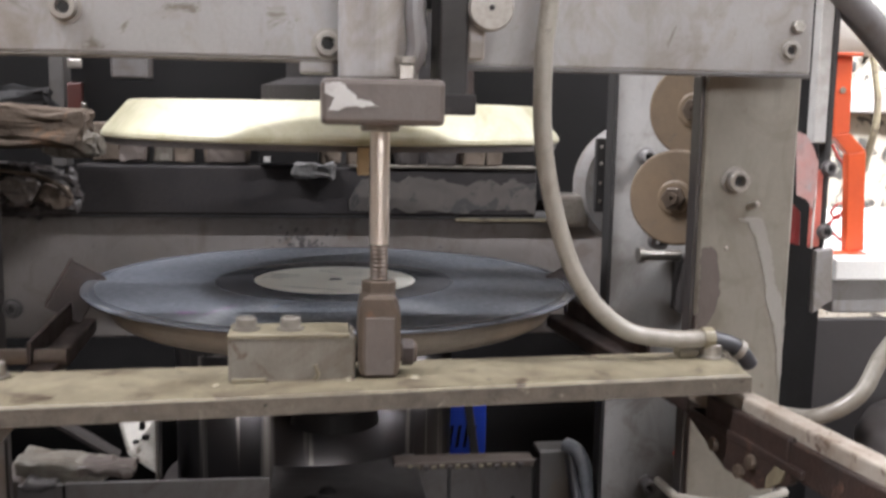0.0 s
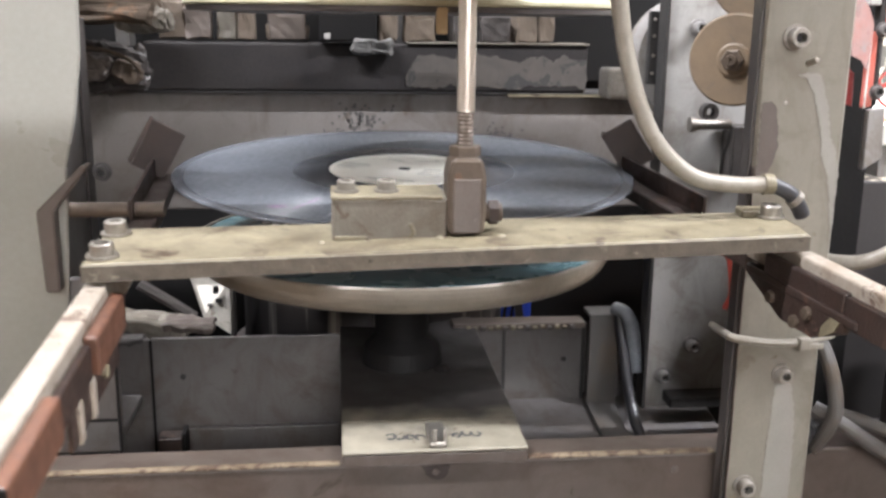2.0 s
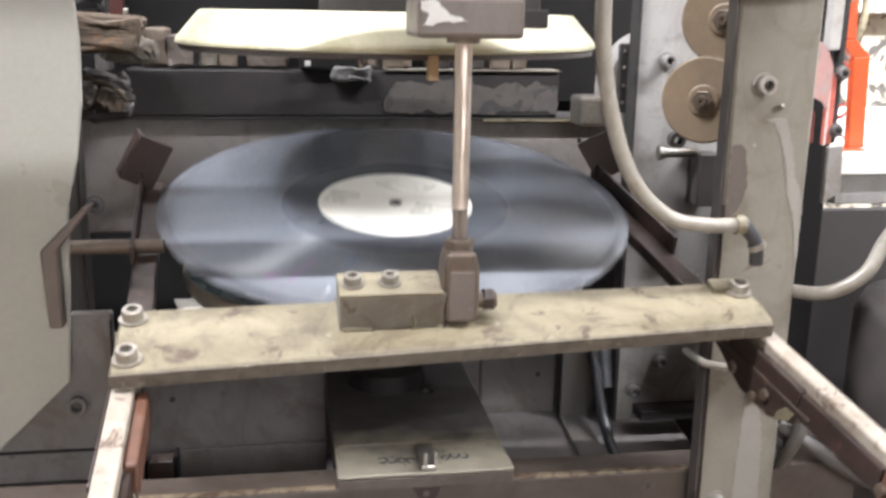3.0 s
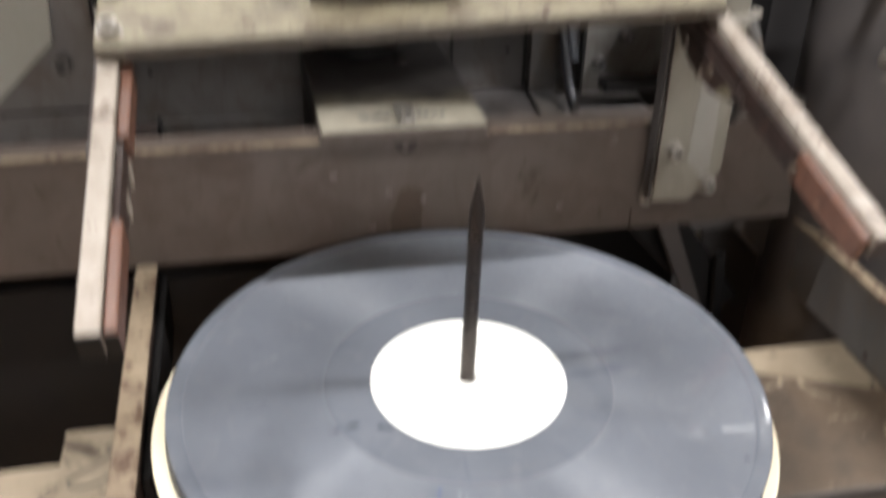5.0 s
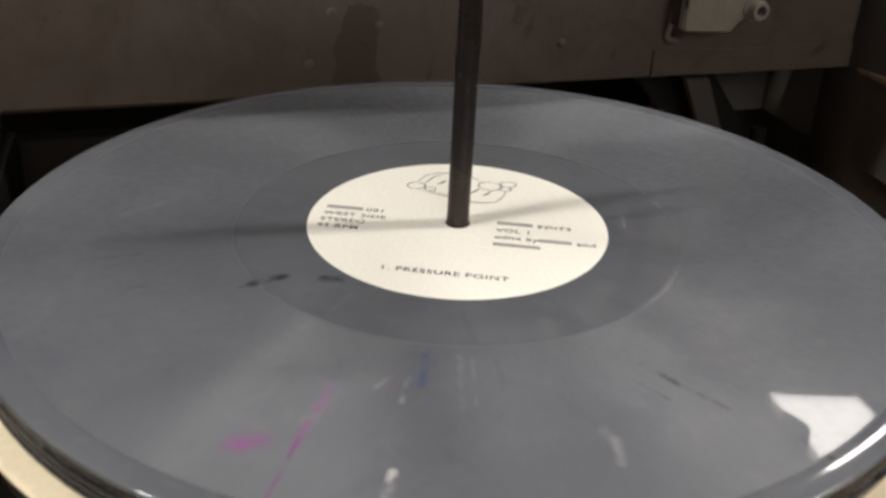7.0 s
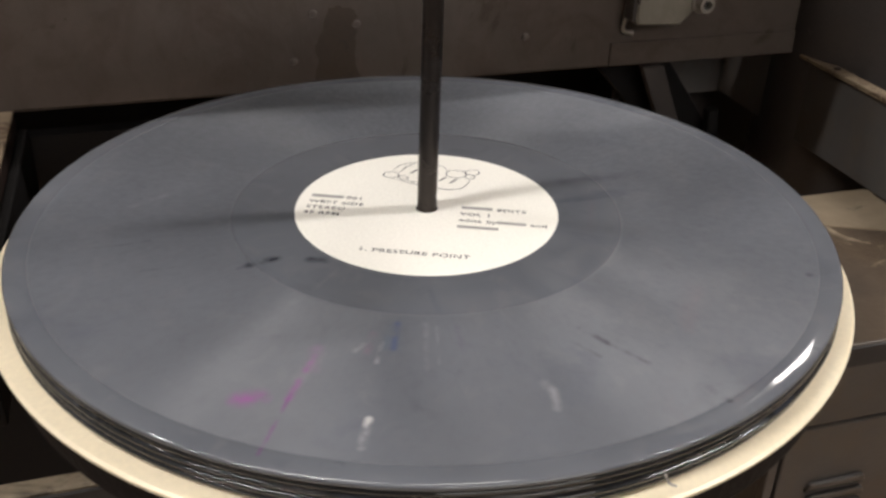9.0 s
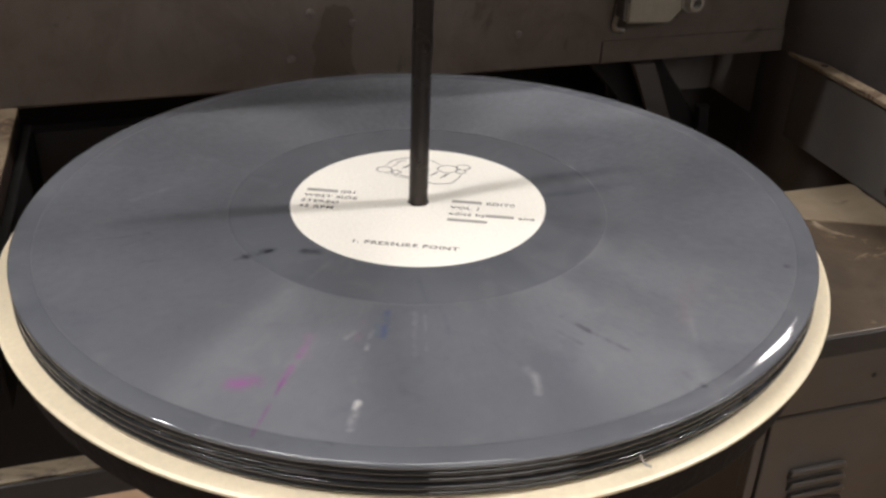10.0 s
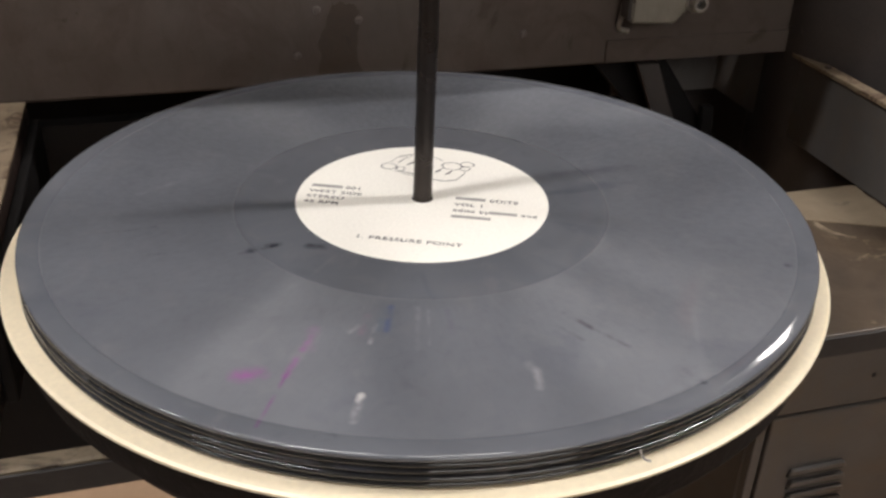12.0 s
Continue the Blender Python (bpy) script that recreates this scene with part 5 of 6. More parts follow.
    part("duct", lathe([(0, 0), (0.07, 0), (0.07, 0.5), (0, 0.5)], 32), WHITE, d, m=pose(0.60, 1.00, 1.492, 0, 90), smooth=True)
    part("hanger", box(0.80, 0.806, 0.997, 1.003, 1.562, 3.1, 0), BLACK, d)
    part("band", lathe([(0.0705, 0), (0.073, 0), (0.073, 0.012), (0.0705, 0.012)], 32), GREY, d, m=pose(0.90, 1.00, 1.492, 0, 90))


right_side()


def feed_hose():
    t = thing("feed_hose", "cream rubber hose bending down to the crossbar", "hose")
    pts = [(0.0720, 0.108, 1.46), (0.0719, 0.108, 1.41), (0.0710, 0.108, 1.3782), (0.0690, 0.108, 1.3549), (0.0700, 0.108, 1.3190), (0.0772, 0.108, 1.2850), (0.0895, 0.108, 1.2560), (0.1085, 0.108, 1.2375), (0.1300, 0.108, 1.2325), (0.1500, 0.108, 1.2325)]
    part("tube", sweep(pts, 0.0040, 16), HOSE, t, smooth=True)
    part("ferrule", lathe([(0.0043, 0), (0.0050, 0), (0.0050, 0.005), (0.0043, 0.005)], 20), CREAM, t, m=pose(0.1455, 0.108, 1.2325, 0, 90))


feed_hose()


# ---- record stacking side ----
def stack_stand():
    t = thing("stack_stand", "round record stacking stand with cream rim and steel spindle", "stand")
    off = pose(-0.0004, 0.0008, 0)
    part("rim_plate", lathe([(0, 0.9886), (0.1563, 0.9886), (0.1573, 0.9881), (0.1573, 0.9872), (0.1563, 0.9866), (0, 0.9866)], 128, m=off), RING, t, "cream enamelled rim plate")
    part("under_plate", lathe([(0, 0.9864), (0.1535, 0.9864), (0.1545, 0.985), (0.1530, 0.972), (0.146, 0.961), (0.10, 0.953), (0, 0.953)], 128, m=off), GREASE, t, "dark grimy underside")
    part("pedestal", lathe([(0, 0.9528), (0.040, 0.9528), (0.040, 0.70), (0.075, 0.69), (0.075, 0.60), (0, 0.60)], 48), BLACK, t)
    part("spindle", lathe([(0, 0.9888), (0.0037, 0.9888), (0.0037, 1.100), (0.0034, 1.1035), (0.0006, 1.1185), (0, 1.1190)], 32, m=pose(0, 0, 1.0, 1.2, 0.5) @ pose(0, 0, -1.0)), SPINDLE, t, "dark steel pointed spindle", smooth=False)


def vinyl_profile():
    """Section of a pressed record: flat label land, runout step, grooved band, flat lead-in lip, rounded edge."""
    top = [(0.0040, 0.0), (0.0045, 0.0), (0.0500, 0.0), (0.0596, 0.0), (0.0720, 0.0), (0.0723, -0.00002), (0.0728, -0.00006), (0.0736, -0.00018), (0.0744, -0.00026), (0.0750, -0.00030), (0.0900, -0.00030), (0.1200, -0.00030), (0.1418, -0.00030)]
    lip = [(0.1422, -0.00028), (0.1426, -0.00020)] + [(0.1430 + 0.0068 * k / 12, 0.00014 - 0.00024 * (k / 6 - 1) ** 2) for k in range(13)] + [(0.1500, -0.00016)]
    edge = [(0.1502, -0.00028), (0.1504, -0.0006), (0.1505, -0.0010), (0.1504, -0.0014), (0.1501, -0.0018), (0.1497, -0.0020), (0.1490, -0.0021)]
    return top + lip + edge + [(0.0045, -0.0021), (0.0040, -0.0021), (0.0040, 0.0)]


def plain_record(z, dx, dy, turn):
    t = thing("vinyl_record", "grey marbled vinyl record lying in the stack, darkened for edge shade", "record", pose(dx, dy, z, 0, 0, turn), "stacked records")
    part("disc", lathe(vinyl_profile(), 160), VINYLSHADED, t, smooth=True)
    part("label", lathe([(0.0042, 0.00008), (0.0498, 0.00008), (0.0500, 0.0), (0.0042, 0.0)], 64), PAPER, t)
    return t


def label_text(parent, words, x, y, size, bold=0.00005):
    cu = bpy.data.curves.new("print", "FONT")
    cu.body, cu.size, cu.extrude, cu.offset, cu.space_character = words, size, 0.00001, bold, 1.12
    tmp = bpy.data.objects.new("print_tmp", cu)
    scene.collection.objects.link(tmp)
    me = bpy.data.meshes.new_from_object(tmp.evaluated_get(bpy.context.evaluated_depsgraph_get()))
    bpy.data.objects.remove(tmp)
    ob = new("print", me)
    me.materials.clear()
    me.materials.append(INK)
    ob.parent = parent
    ob.matrix_local = pose(x, y, 0.00016) @ Matrix.Diagonal((1.22, 1.0, 1.0, 1.0))
    tagged(ob, "small black printed words")
    return ob


def bar(parent, x, y, w, h=0.0011):
    return part("print_bar", box(x, x + w, y, y + h, 0.00010, 0.00018, 0), INKGREY, parent)


def flat_ring(parent, x, y, r, w=0.0003, sx=1.0, n=28):
    bm = bmesh.new()
    o = [bm.verts.new((sx * r * math.cos(2 * math.pi * k / n), r * math.sin(2 * math.pi * k / n), 0)) for k in range(n)]
    i = [bm.verts.new((sx * (r - w) * math.cos(2 * math.pi * k / n), (r - w) * math.sin(2 * math.pi * k / n), 0)) for k in range(n)]
    for k in range(n):
        bm.faces.new((o[k], o[(k + 1) % n], i[(k + 1) % n], i[k]))
    return part("logo_ring", bm, INK, parent, m=pose(x, y, 0.00016))


def ribbon(parent, name, pts, w, material, z):
    """A thin flat tapering streak through the points."""
    bm = bmesh.new()
    P = [Vector((x, y, 0)) for x, y in pts]
    rows = []
    for k, p in enumerate(P):
        d = (P[min(k + 1, len(P) - 1)] - P[max(k - 1, 0)]).normalized()
        s = Vector((-d.y, d.x, 0)) * w * (0.15 + math.sin(math.pi * (k + 0.35) / (len(P) - 0.3)))
        rows.append((bm.verts.new(p + s), bm.verts.new(p - s)))
    for a, c in zip(rows, rows[1:]):
        bm.faces.new((a[0], a[1], c[1], c[0]))
    return part(name, bm, material, parent, m=pose(0, 0, z))


def top_record():
    t = thing("printed_record", "grey marbled vinyl record with a printed cream label", "record", pose(0, 0, 1.0))
    part("disc", lathe(vinyl_profile(), 200), MARBLED, t, smooth=True)
    lab = part("label", lathe([(0.0042, 0.0001), (0.0498, 0.0001), (0.0500, 0.0), (0.0042, 0.0)], 96), PAPER, t, "round cream paper label with black print", m=pose(0, 0, 0, 0, 0, LABEL_TURN))
    s = 0.0033
    bar(lab, -0.0455, 0.0024, 0.0125, 0.0021)
    label_text(lab, "001", -0.0318, 0.0022, s)
    label_text(lab, "WEST SIDE", -0.0455, -0.0026, s)
    label_text(lab, "STEREO", -0.0455, -0.0072, s)
    label_text(lab, "45 RPM", -0.0455, -0.0118, s)
    bar(lab, 0.0131, 0.0016, 0.0118, 0.0021)
    label_text(lab, "EDITS", 0.0266, 0.0013, s)
    label_text(lab, "VOL 1", 0.0131, -0.0038, s)
    label_text(lab, "edits by", 0.0131, -0.0088, s)
    bar(lab, 0.0274, -0.0086, 0.0108, 0.0019)
    label_text(lab, "and", 0.0398, -0.0088, s)
    bar(lab, 0.0131, -0.0138, 0.0152, 0.0019)
    label_text(lab, "1. PRESSURE POINT", -0.0195, -0.0362, 0.0034)
    # outline drawing near the upper edge
    for x, y, r, e in ((-0.0184, 0.0268, 0.0030, 1.15), (-0.0131, 0.0250, 0.0020, 1.1), (0.0077, 0.0318, 0.0038, 1.15), (0.0141, 0.0345, 0.0027, 1.15), (0.0135, 0.0302, 0.0020, 1.15)):
        flat_ring(lab, x, y, r, 0.0004, e)
    ribbon(lab, "logo_line", [(-0.0185, 0.0305), (-0.0165, 0.0365), (-0.0120, 0.0398), (-0.0060, 0.0402), (0.0, 0.0390), (0.0045, 0.0350)], 0.00026, INK, 0.00016)
    ribbon(lab, "logo_line", [(-0.0155, 0.0295), (-0.0135, 0.0355), (-0.0105, 0.0385)], 0.00024, INK, 0.00016)
    ribbon(lab, "logo_line", [(-0.0175, 0.0235), (-0.0100, 0.0205), (-0.0010, 0.0180), (0.0060, 0.0168), (0.0110, 0.0185), (0.0135, 0.0240), (0.0138, 0.0280)], 0.00026, INK, 0.00016)
    ribbon(lab, "logo_line", [(-0.0140, 0.0232), (-0.0080, 0.0216), (-0.0020, 0.0202)], 0.00022, INK, 0.00016)
    for x, y, a in ((-0.0098, 0.0315, 0.5), (-0.0055, 0.0300, -0.3), (-0.0010, 0.0280, 0.4), (0.0030, 0.0262, -0.5), (0.0072, 0.0250, 0.3)):
        ribbon(lab, "logo_stroke", [(x - 0.0014, y - 0.0022), (x + 0.0006 * a, y), (x + 0.0012, y + 0.0024)], 0.00042, INK, 0.00016)
    return t


def vinyl_sliver():
    t = thing("vinyl_sliver", "thin pale sliver of trimmed vinyl caught on the stack's edge", "scrap")
    part("sliver", sweep([(0.0232, -0.1508, 0.9946), (0.0236, -0.1515, 0.9932), (0.0243, -0.1524, 0.9922), (0.0257, -0.1530, 0.9918)], 0.00035, 6, None, 3), PLATEGREY, t)
    return t


LABEL_TURN = -23.3

stack_stand()
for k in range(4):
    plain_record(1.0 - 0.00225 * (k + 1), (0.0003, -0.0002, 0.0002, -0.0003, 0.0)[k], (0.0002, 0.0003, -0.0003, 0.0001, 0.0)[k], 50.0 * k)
RECORD = top_record()
vinyl_sliver()


def tables():
    t = thing("rail", "cream and brown worn steel rail on a dark leg", "rail")
    part("bar", box(-0.1750, -0.1625, -0.0435, 0.1625, 0.9425, 0.9895, 0.0014), RUST, t)
    part("top_face", box(-0.1752, -0.1623, -0.0430, 0.1622, 0.9897, 0.9915, 0.0006), RAILTOP, t, "worn cream top with rust")
    part("front_lip", box(-0.1758, -0.1615, -0.0452, -0.0437, 0.9840, 0.9905, 0.0006), PINKWOOD, t, "scraped bare front lip")
    part("inner_web", box(-0.1622, -0.1575, -0.020, 0.162, 0.9425, 0.9820, 0.001), SHADEBLACK, t)
    part("foot", box(-0.1735, -0.1640, -0.0425, -0.020, 0.9402, 0.9424, 0.0005), RUBBER, t)
    l = thing("side_table", "grimy cream table slab with a notched corner", "table")
    part("slab", prism([(-0.60, -0.054), (-0.02, -0.054), (-0.02, -0.0465), (-0.1770, -0.0465), (-0.1770, 0.0720), (-0.2145, 0.0720), (-0.2145, 0.0455), (-0.60, 0.036)], -0.940, -0.9285, 0.0008, m=pose(0, 0, 0, -90)), TABLE, l)
    part("front_trim", box(-0.60, -0.02, -0.0556, -0.0542, 0.9275, 0.9385, 0.0005), BLACK, l, "black front edge")
    for x in (-0.58, -0.24):
        part("leg", box(x, x + 0.03, -0.04, -0.01, 0.0, 0.928, 0.001), BLACK, l)
    wl = thing("wire_loop", "thin dark wire curled on the table slab", "wire")
    part("strand", sweep([(-0.1860, 0.0500, 0.9408), (-0.1960, 0.0400, 0.9408), (-0.2060, 0.0330, 0.9408), (-0.2080, 0.0270, 0.9408), (-0.2020, 0.0240, 0.9408), (-0.1930, 0.0260, 0.9408), (-0.1870, 0.0310, 0.9408)], 0.0004, 6), RUBBER, wl)
    r = thing("cabinet", "grey steel cabinet with louvred door under an oily top", "cabinet")
    part("top", box(0.1400, 0.60, -0.0495, 0.0780, 0.9330, 0.9400, 0.001), TABLEBROWN, r, "oil soaked brown top")
    part("rear_strip", prism([(0.20, 0.0545), (0.2715, 0.0250), (0.2715, 0.0775), (0.19, 0.0775)], -0.9404, -0.9400, 0, m=pose(0, 0, 0, -90)), TABLE, r, "paler dusty strip along the rear edge")
    part("front_trim", box(0.1395, 0.60, -0.0512, -0.0497, 0.9298, 0.9398, 0.0006), BLACK, r, "black edge trim")
    part("body", box(0.1440, 0.60, -0.0440, 0.076, 0.0, 0.9325, 0.001), CABINET, r)
    part("upper_panel", box(0.1445, 0.60, -0.0488, -0.0442, 0.8985, 0.9290, 0.0006), CABINET, r)
    part("side_stile", box(0.1445, 0.1492, -0.0488, -0.0442, 0.30, 0.8965, 0.0006), CABINET, r)
    door = part("door", box(0.1512, 0.42, -0.0488, -0.0442, 0.10, 0.8968, 0.0010), CABINET, r)
    for k in range(5):
        part("louvre", prism([(0.1660, 0.8612), (0.1975, 0.8612), (0.1960, 0.8648), (0.1675, 0.8648)], -0.0512, -0.0489, 0.0005, m=pose(0.0012 * k, 0, -0.0077 * k)), CABINET, door)
        part("louvre_slot", box(0.1665 + 0.0012 * k, 0.1970 + 0.0012 * k, -0.0494, -0.0487, 0.8592 - 0.0077 * k, 0.8609 - 0.0077 * k, 0), SHADEBLACK, door)
    part("latch", box(0.2100, 0.2140, -0.0508, -0.0489, 0.9080, 0.9110, 0.0005), BLACK, r)
    part("rivet", lathe([(0, 0), (0.0012, 0), (0.0008, 0.0007), (0, 0.0009)], 8), BLACK, r, m=pose(0.1990, -0.0489, 0.9135, 90))
    p = thing("machine_panel", "grey steel panel with a worn cream top edge", "panel")
    part("panel", box(0.2725, 0.2765, -0.35, 0.34, 0.9405, 0.9895, 0.0008), CABINET, p)
    part("bottom_lip", box(0.2766, 0.60, -0.35, 0.34, 0.9405, 0.9430, 0.0006), CABINET, p)
    part("top_edge", box(0.2708, 0.2795, -0.35, 0.1622, 0.9897, 0.9925, 0.0006), RAILTOP, p, "cream worn top edge")
    for y, z in ((0.05, 0.9480), (-0.06, 0.976)):
        part("dark_chip", lathe([(0, 0), (0.0028, 0), (0.0018, 0.0004), (0, 0.0004)], 7), RUST, p, m=pose(0.2724, y, z, 0, -90))
    part("edge_screw", lathe([(0, 0), (0.0022, 0), (0.0018, 0.0008), (0, 0.001)], 10), RUST, p, m=pose(0.2750, 0.125, 0.9926))
    b = thing("dark_brace", "black diagonal brace under the beam", "brace")
    part("brace", prism([(0.150, 0.989), (0.200, 0.989), (0.262, 0.905), (0.240, 0.890)], 0.190, 0.196, 0.001), SHADEBLACK, b)
    part("strut", prism([(0.178, 0.985), (0.192, 0.985), (0.236, 0.88), (0.224, 0.88)], 0.172, 0.178, 0.0006), DARK, b)
    part("strut", prism([(0.232, 0.95), (0.240, 0.95), (0.247, 0.88), (0.239, 0.88)], 0.180, 0.186, 0.0006), SHADEBLACK, b)
    # black sheets added for the shade under the beam
    part("shade_back", box(0.02, 0.262, 0.30, 0.305, 0.70, 0.978, 0), SHADEBLACK, b)
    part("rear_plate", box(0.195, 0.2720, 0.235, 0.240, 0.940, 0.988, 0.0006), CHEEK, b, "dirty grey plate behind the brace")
    part("shade_front", box(-0.42, 0.02, 0.36, 0.365, 0.60, 0.972, 0), SHADEBLACK, b)
    part("shade_low", box(-0.60, 0.02, 0.18, 0.19, 0.717, 0.970, 0), SHADEBLACK, b)
    part("shade_low", box(0.021, 0.60, 0.18, 0.19, 0.50, 0.70, 0), SHADEBLACK, b)


tables()


# ---- moving parts ----
def platter():
    t = thing("press_platter", "round press platter with teal top and yellowed rim", "platter", pose(-0.014, 0.305, 1.166))
    part("top_face", lathe([(0, 0), (0.1340, 0), (0.1355, -0.0006), (0.1340, -0.0015), (0, -0.0015)], 128), TEAL, t, "oily teal top face", smooth=False)
    part("rim", lathe([(0.1356, 0.0004), (0.1372, 0.0006), (0.1380, -0.0004), (0.1381, -0.0030), (0.1377, -0.0060), (0.1367, -0.0090), (0.1351, -0.0118), (0.1329, -0.0142), (0.1300, -0.0160), (0.1260, -0.0172), (0.1200, -0.0176), (0, -0.0176)], 128), RIM, t, "yellowed bevelled rim")
    # grease plus the platter's shade, both in one near-black
    part("hub", lathe([(0, -0.0178), (0.034, -0.0178), (0.033, -0.030), (0.019, -0.036), (0.018, -0.070), (0.026, -0.078), (0.028, -0.0895), (0, -0.0895)], 48), SHADEBLACK, t, "dark greasy hub, pit shade in its black")
    return t


PIV = (0.0, 0.224, 1.210)


def tipping_frame():
    t = thing("tipping_frame", "cream crossbar on two rails, a tipping record carrier", "carrier frame", pose(*PIV))

    def loc(m=None):
        return pose(-PIV[0], -PIV[1], -PIV[2]) @ (m if m is not None else Matrix())

    def put(name, bm, material, label="", parent=None, m=None, smooth=False):
        return part(name, bm, material, parent or t, label, m=(loc(m) if parent is None else m), smooth=smooth)

    bar_ = prism([(-0.1640, 0.0670), (0.1560, 0.0775), (0.1580, 0.0930), (0.1560, 0.1190), (-0.1640, 0.1200)], -1.2170, -1.2090, 0.0012, m=pose(0, 0, 0, -90))
    tilt = pose(-0.164, 0, 1.2105) @ pose(0, 0, 0, 0, -0.98, 0) @ pose(0.164, 0, -1.2090)
    put("crossbar", bar_, CREAM, "worn cream painted crossbar", m=tilt)
    put("front_edge", prism([(-0.1596, 1.2094), (0.1596, 1.2094), (0.1596, 1.2162), (-0.1596, 1.2162)], -0.0006, 0.0006, 0, m=pose(-0.0040, 0.07205, 0, 0, 0, 1.88)), EDGE, "chipped dirty front edge", m=tilt)
    rnd = random.Random(17)
    for k in range(24):
        x = rnd.uniform(-0.155, 0.145)
        w, h = rnd.uniform(0.002, 0.014), rnd.uniform(0.0010, 0.0038)
        pts = [(x + w * rnd.uniform(0.6, 1.1) * math.cos(2 * math.pi * q / 11), 1.2150 - h * 0.3 + h * rnd.uniform(0.5, 1.0) * math.sin(2 * math.pi * q / 11)) for q in range(11)]
        pts = [(px, min(pz, 1.2160)) for px, pz in pts]
        y = 0.0668 + 0.0328 * (x + 0.164)
        put("chip", prism(pts, y - 0.0003, y + 0.0006, 0), RUST if k % 2 else BROWNGREY, "brown chipped spot", m=tilt)
    for k in range(14):
        x, y, r = rnd.uniform(-0.068, 0.02), rnd.choice((rnd.uniform(0.088, 0.096), rnd.uniform(0.118, 0.1195))), rnd.uniform(0.0012, 0.0028)
        put("dirt_lump", lathe([(0, 0.5 * r), (0.6 * r, 0.35 * r), (r, 0)], 9), CREAM if k % 3 else CLEVIS, m=tilt @ pose(x, y, 1.2170, 0, 0, 40 * k), smooth=True)
    for x, y in ((-0.1570, 0.0770), (-0.1580, 0.1110), (0.1500, 0.1080)):
        bolt(t, x - PIV[0], y - PIV[1], 1.2187 + 0.0172 * (x + 0.164) - PIV[2], 0.0050, 0.0062, "top", ZINC)
    put("rail_bar", box(-0.1640, -0.1540, -0.088, 0.122, 1.1925, 1.2088, 0.0012), BARCREAM, "scuffed light rail bar")
    put("bar_end", box(-0.1638, -0.1542, -0.0890, -0.0881, 1.1926, 1.2086, 0), SHADEBLACK, "dark sawn bar end")
    put("bar_end", box(-0.1537, -0.1481, -0.0870, -0.0861, 1.1902, 1.2063, 0), SHADEBLACK, "dark sawn pad end")
    splay = pose(0.1540, 0.100, 0.0052, 0, 0, 8.5)
    put("rail_bar", box(-0.0050, 0.0050, -0.176, 0.022, 1.1950, 1.2088, 0.0012), BARCREAM, "scuffed light rail bar", m=splay)
    put("bar_end", box(-0.0046, 0.0046, -0.1766, -0.1761, 1.1954, 1.2070, 0), RUST, "dark sawn bar end", m=splay)
    put("rail_pad", box(-0.1538, -0.1480, -0.086, -0.030, 1.1900, 1.2065, 0.0012), PINKWOOD, "reddish worn rail pad")
    put("rail_pad", box(-0.0102, -0.0052, -0.174, -0.118, 1.1890, 1.2060, 0.0012), PINKWOOD, "reddish worn rail pad", m=splay)
    put("rail_pad", box(-0.1538, -0.1480, 0.022, 0.072, 1.1890, 1.2050, 0.0012), PINKWOOD, "reddish worn rail pad")
    put("rail_angle", box(-0.1538, -0.1505, -0.028, 0.020, 1.1890, 1.2030, 0.0008), RUST, "rusty angle rail")
    put("rail_angle", box(-0.0085, -0.0052, -0.116, -0.060, 1.1890, 1.2030, 0.0008), RUST, "rusty angle rail", m=splay)
    put("rail_angle", box(-0.0090, -0.0052, -0.060, 0.000, 1.1900, 1.2040, 0.0012), RUST, "dark rusty angle under the crossbar", m=splay)
    put("side_web", box(0.0052, 0.0070, -0.100, 0.000, 1.1885, 1.2050, 0.0008), RUST, "rusty web plate", m=splay)
    put("side_web", box(-0.1662, -0.1642, 0.010, 0.100, 1.1885, 1.2050, 0.0008), RUST, "rusty web plate")
    for y in (-0.130,):
        put("web_bolt", lathe([(0, 0), (0.0030, 0), (0.0026, 0.002), (0, 0.0024)], 12), CLEVIS, m=splay @ pose(-0.0103 if y < -0.1 else -0.0096, y + 0.01, 1.196, 0, -90))
    put("gusset", prism([(-0.062, 1.1945), (0.014, 1.1945), (0.014, 1.1900), (-0.018, 1.1765), (-0.042, 1.1765), (-0.062, 1.1860)], -0.0020, 0.0020, 0.0006, m=pose(0, 0, 0, 0, 0, 90)), RUST, "brown rusty gusset under the rail", m=splay @ pose(-0.0075, 0, 0))
    put("gusset", box(-0.0100, 0.0000, -0.070, 0.012, 1.1905, 1.1945, 0.0008), RUST, "brown rusty flange", m=splay)
    put("bare_patch", prism([(-0.060, 1.1905), (-0.054, 1.1910), (-0.049, 1.1850), (-0.048, 1.1790), (-0.054, 1.1830), (-0.058, 1.1860)], -0.0004, 0.0004, 0, m=pose(0, 0, 0, 0, 0, 90)), CREAM, "bare scraped patch", m=splay @ pose(-0.0099, 0, 0))
    for y, z in ((-0.010, 1.1850), (-0.030, 1.1800), (-0.038, 1.1870)):
        put("web_bolt", lathe([(0, 0), (0.0032, 0), (0.0028, 0.002), (0, 0.0024)], 12), CLEVIS, m=splay @ pose(-0.0097, y, z, 0, -90))
    put("bracket", box(-0.1536, -0.1505, 0.018, 0.024, 1.1730, 1.1890, 0.0008), BARCREAM, "scraped bracket edge")
    put("bracket", box(-0.1536, -0.1505, -0.002, 0.004, 1.1730, 1.1890, 0.0008), BARCREAM, "scraped bracket edge")
    put("bracket_plate", box(-0.1534, -0.1518, -0.010, 0.070, 1.1740, 1.1889, 0.0006), RUST, "rusty bracket plate")
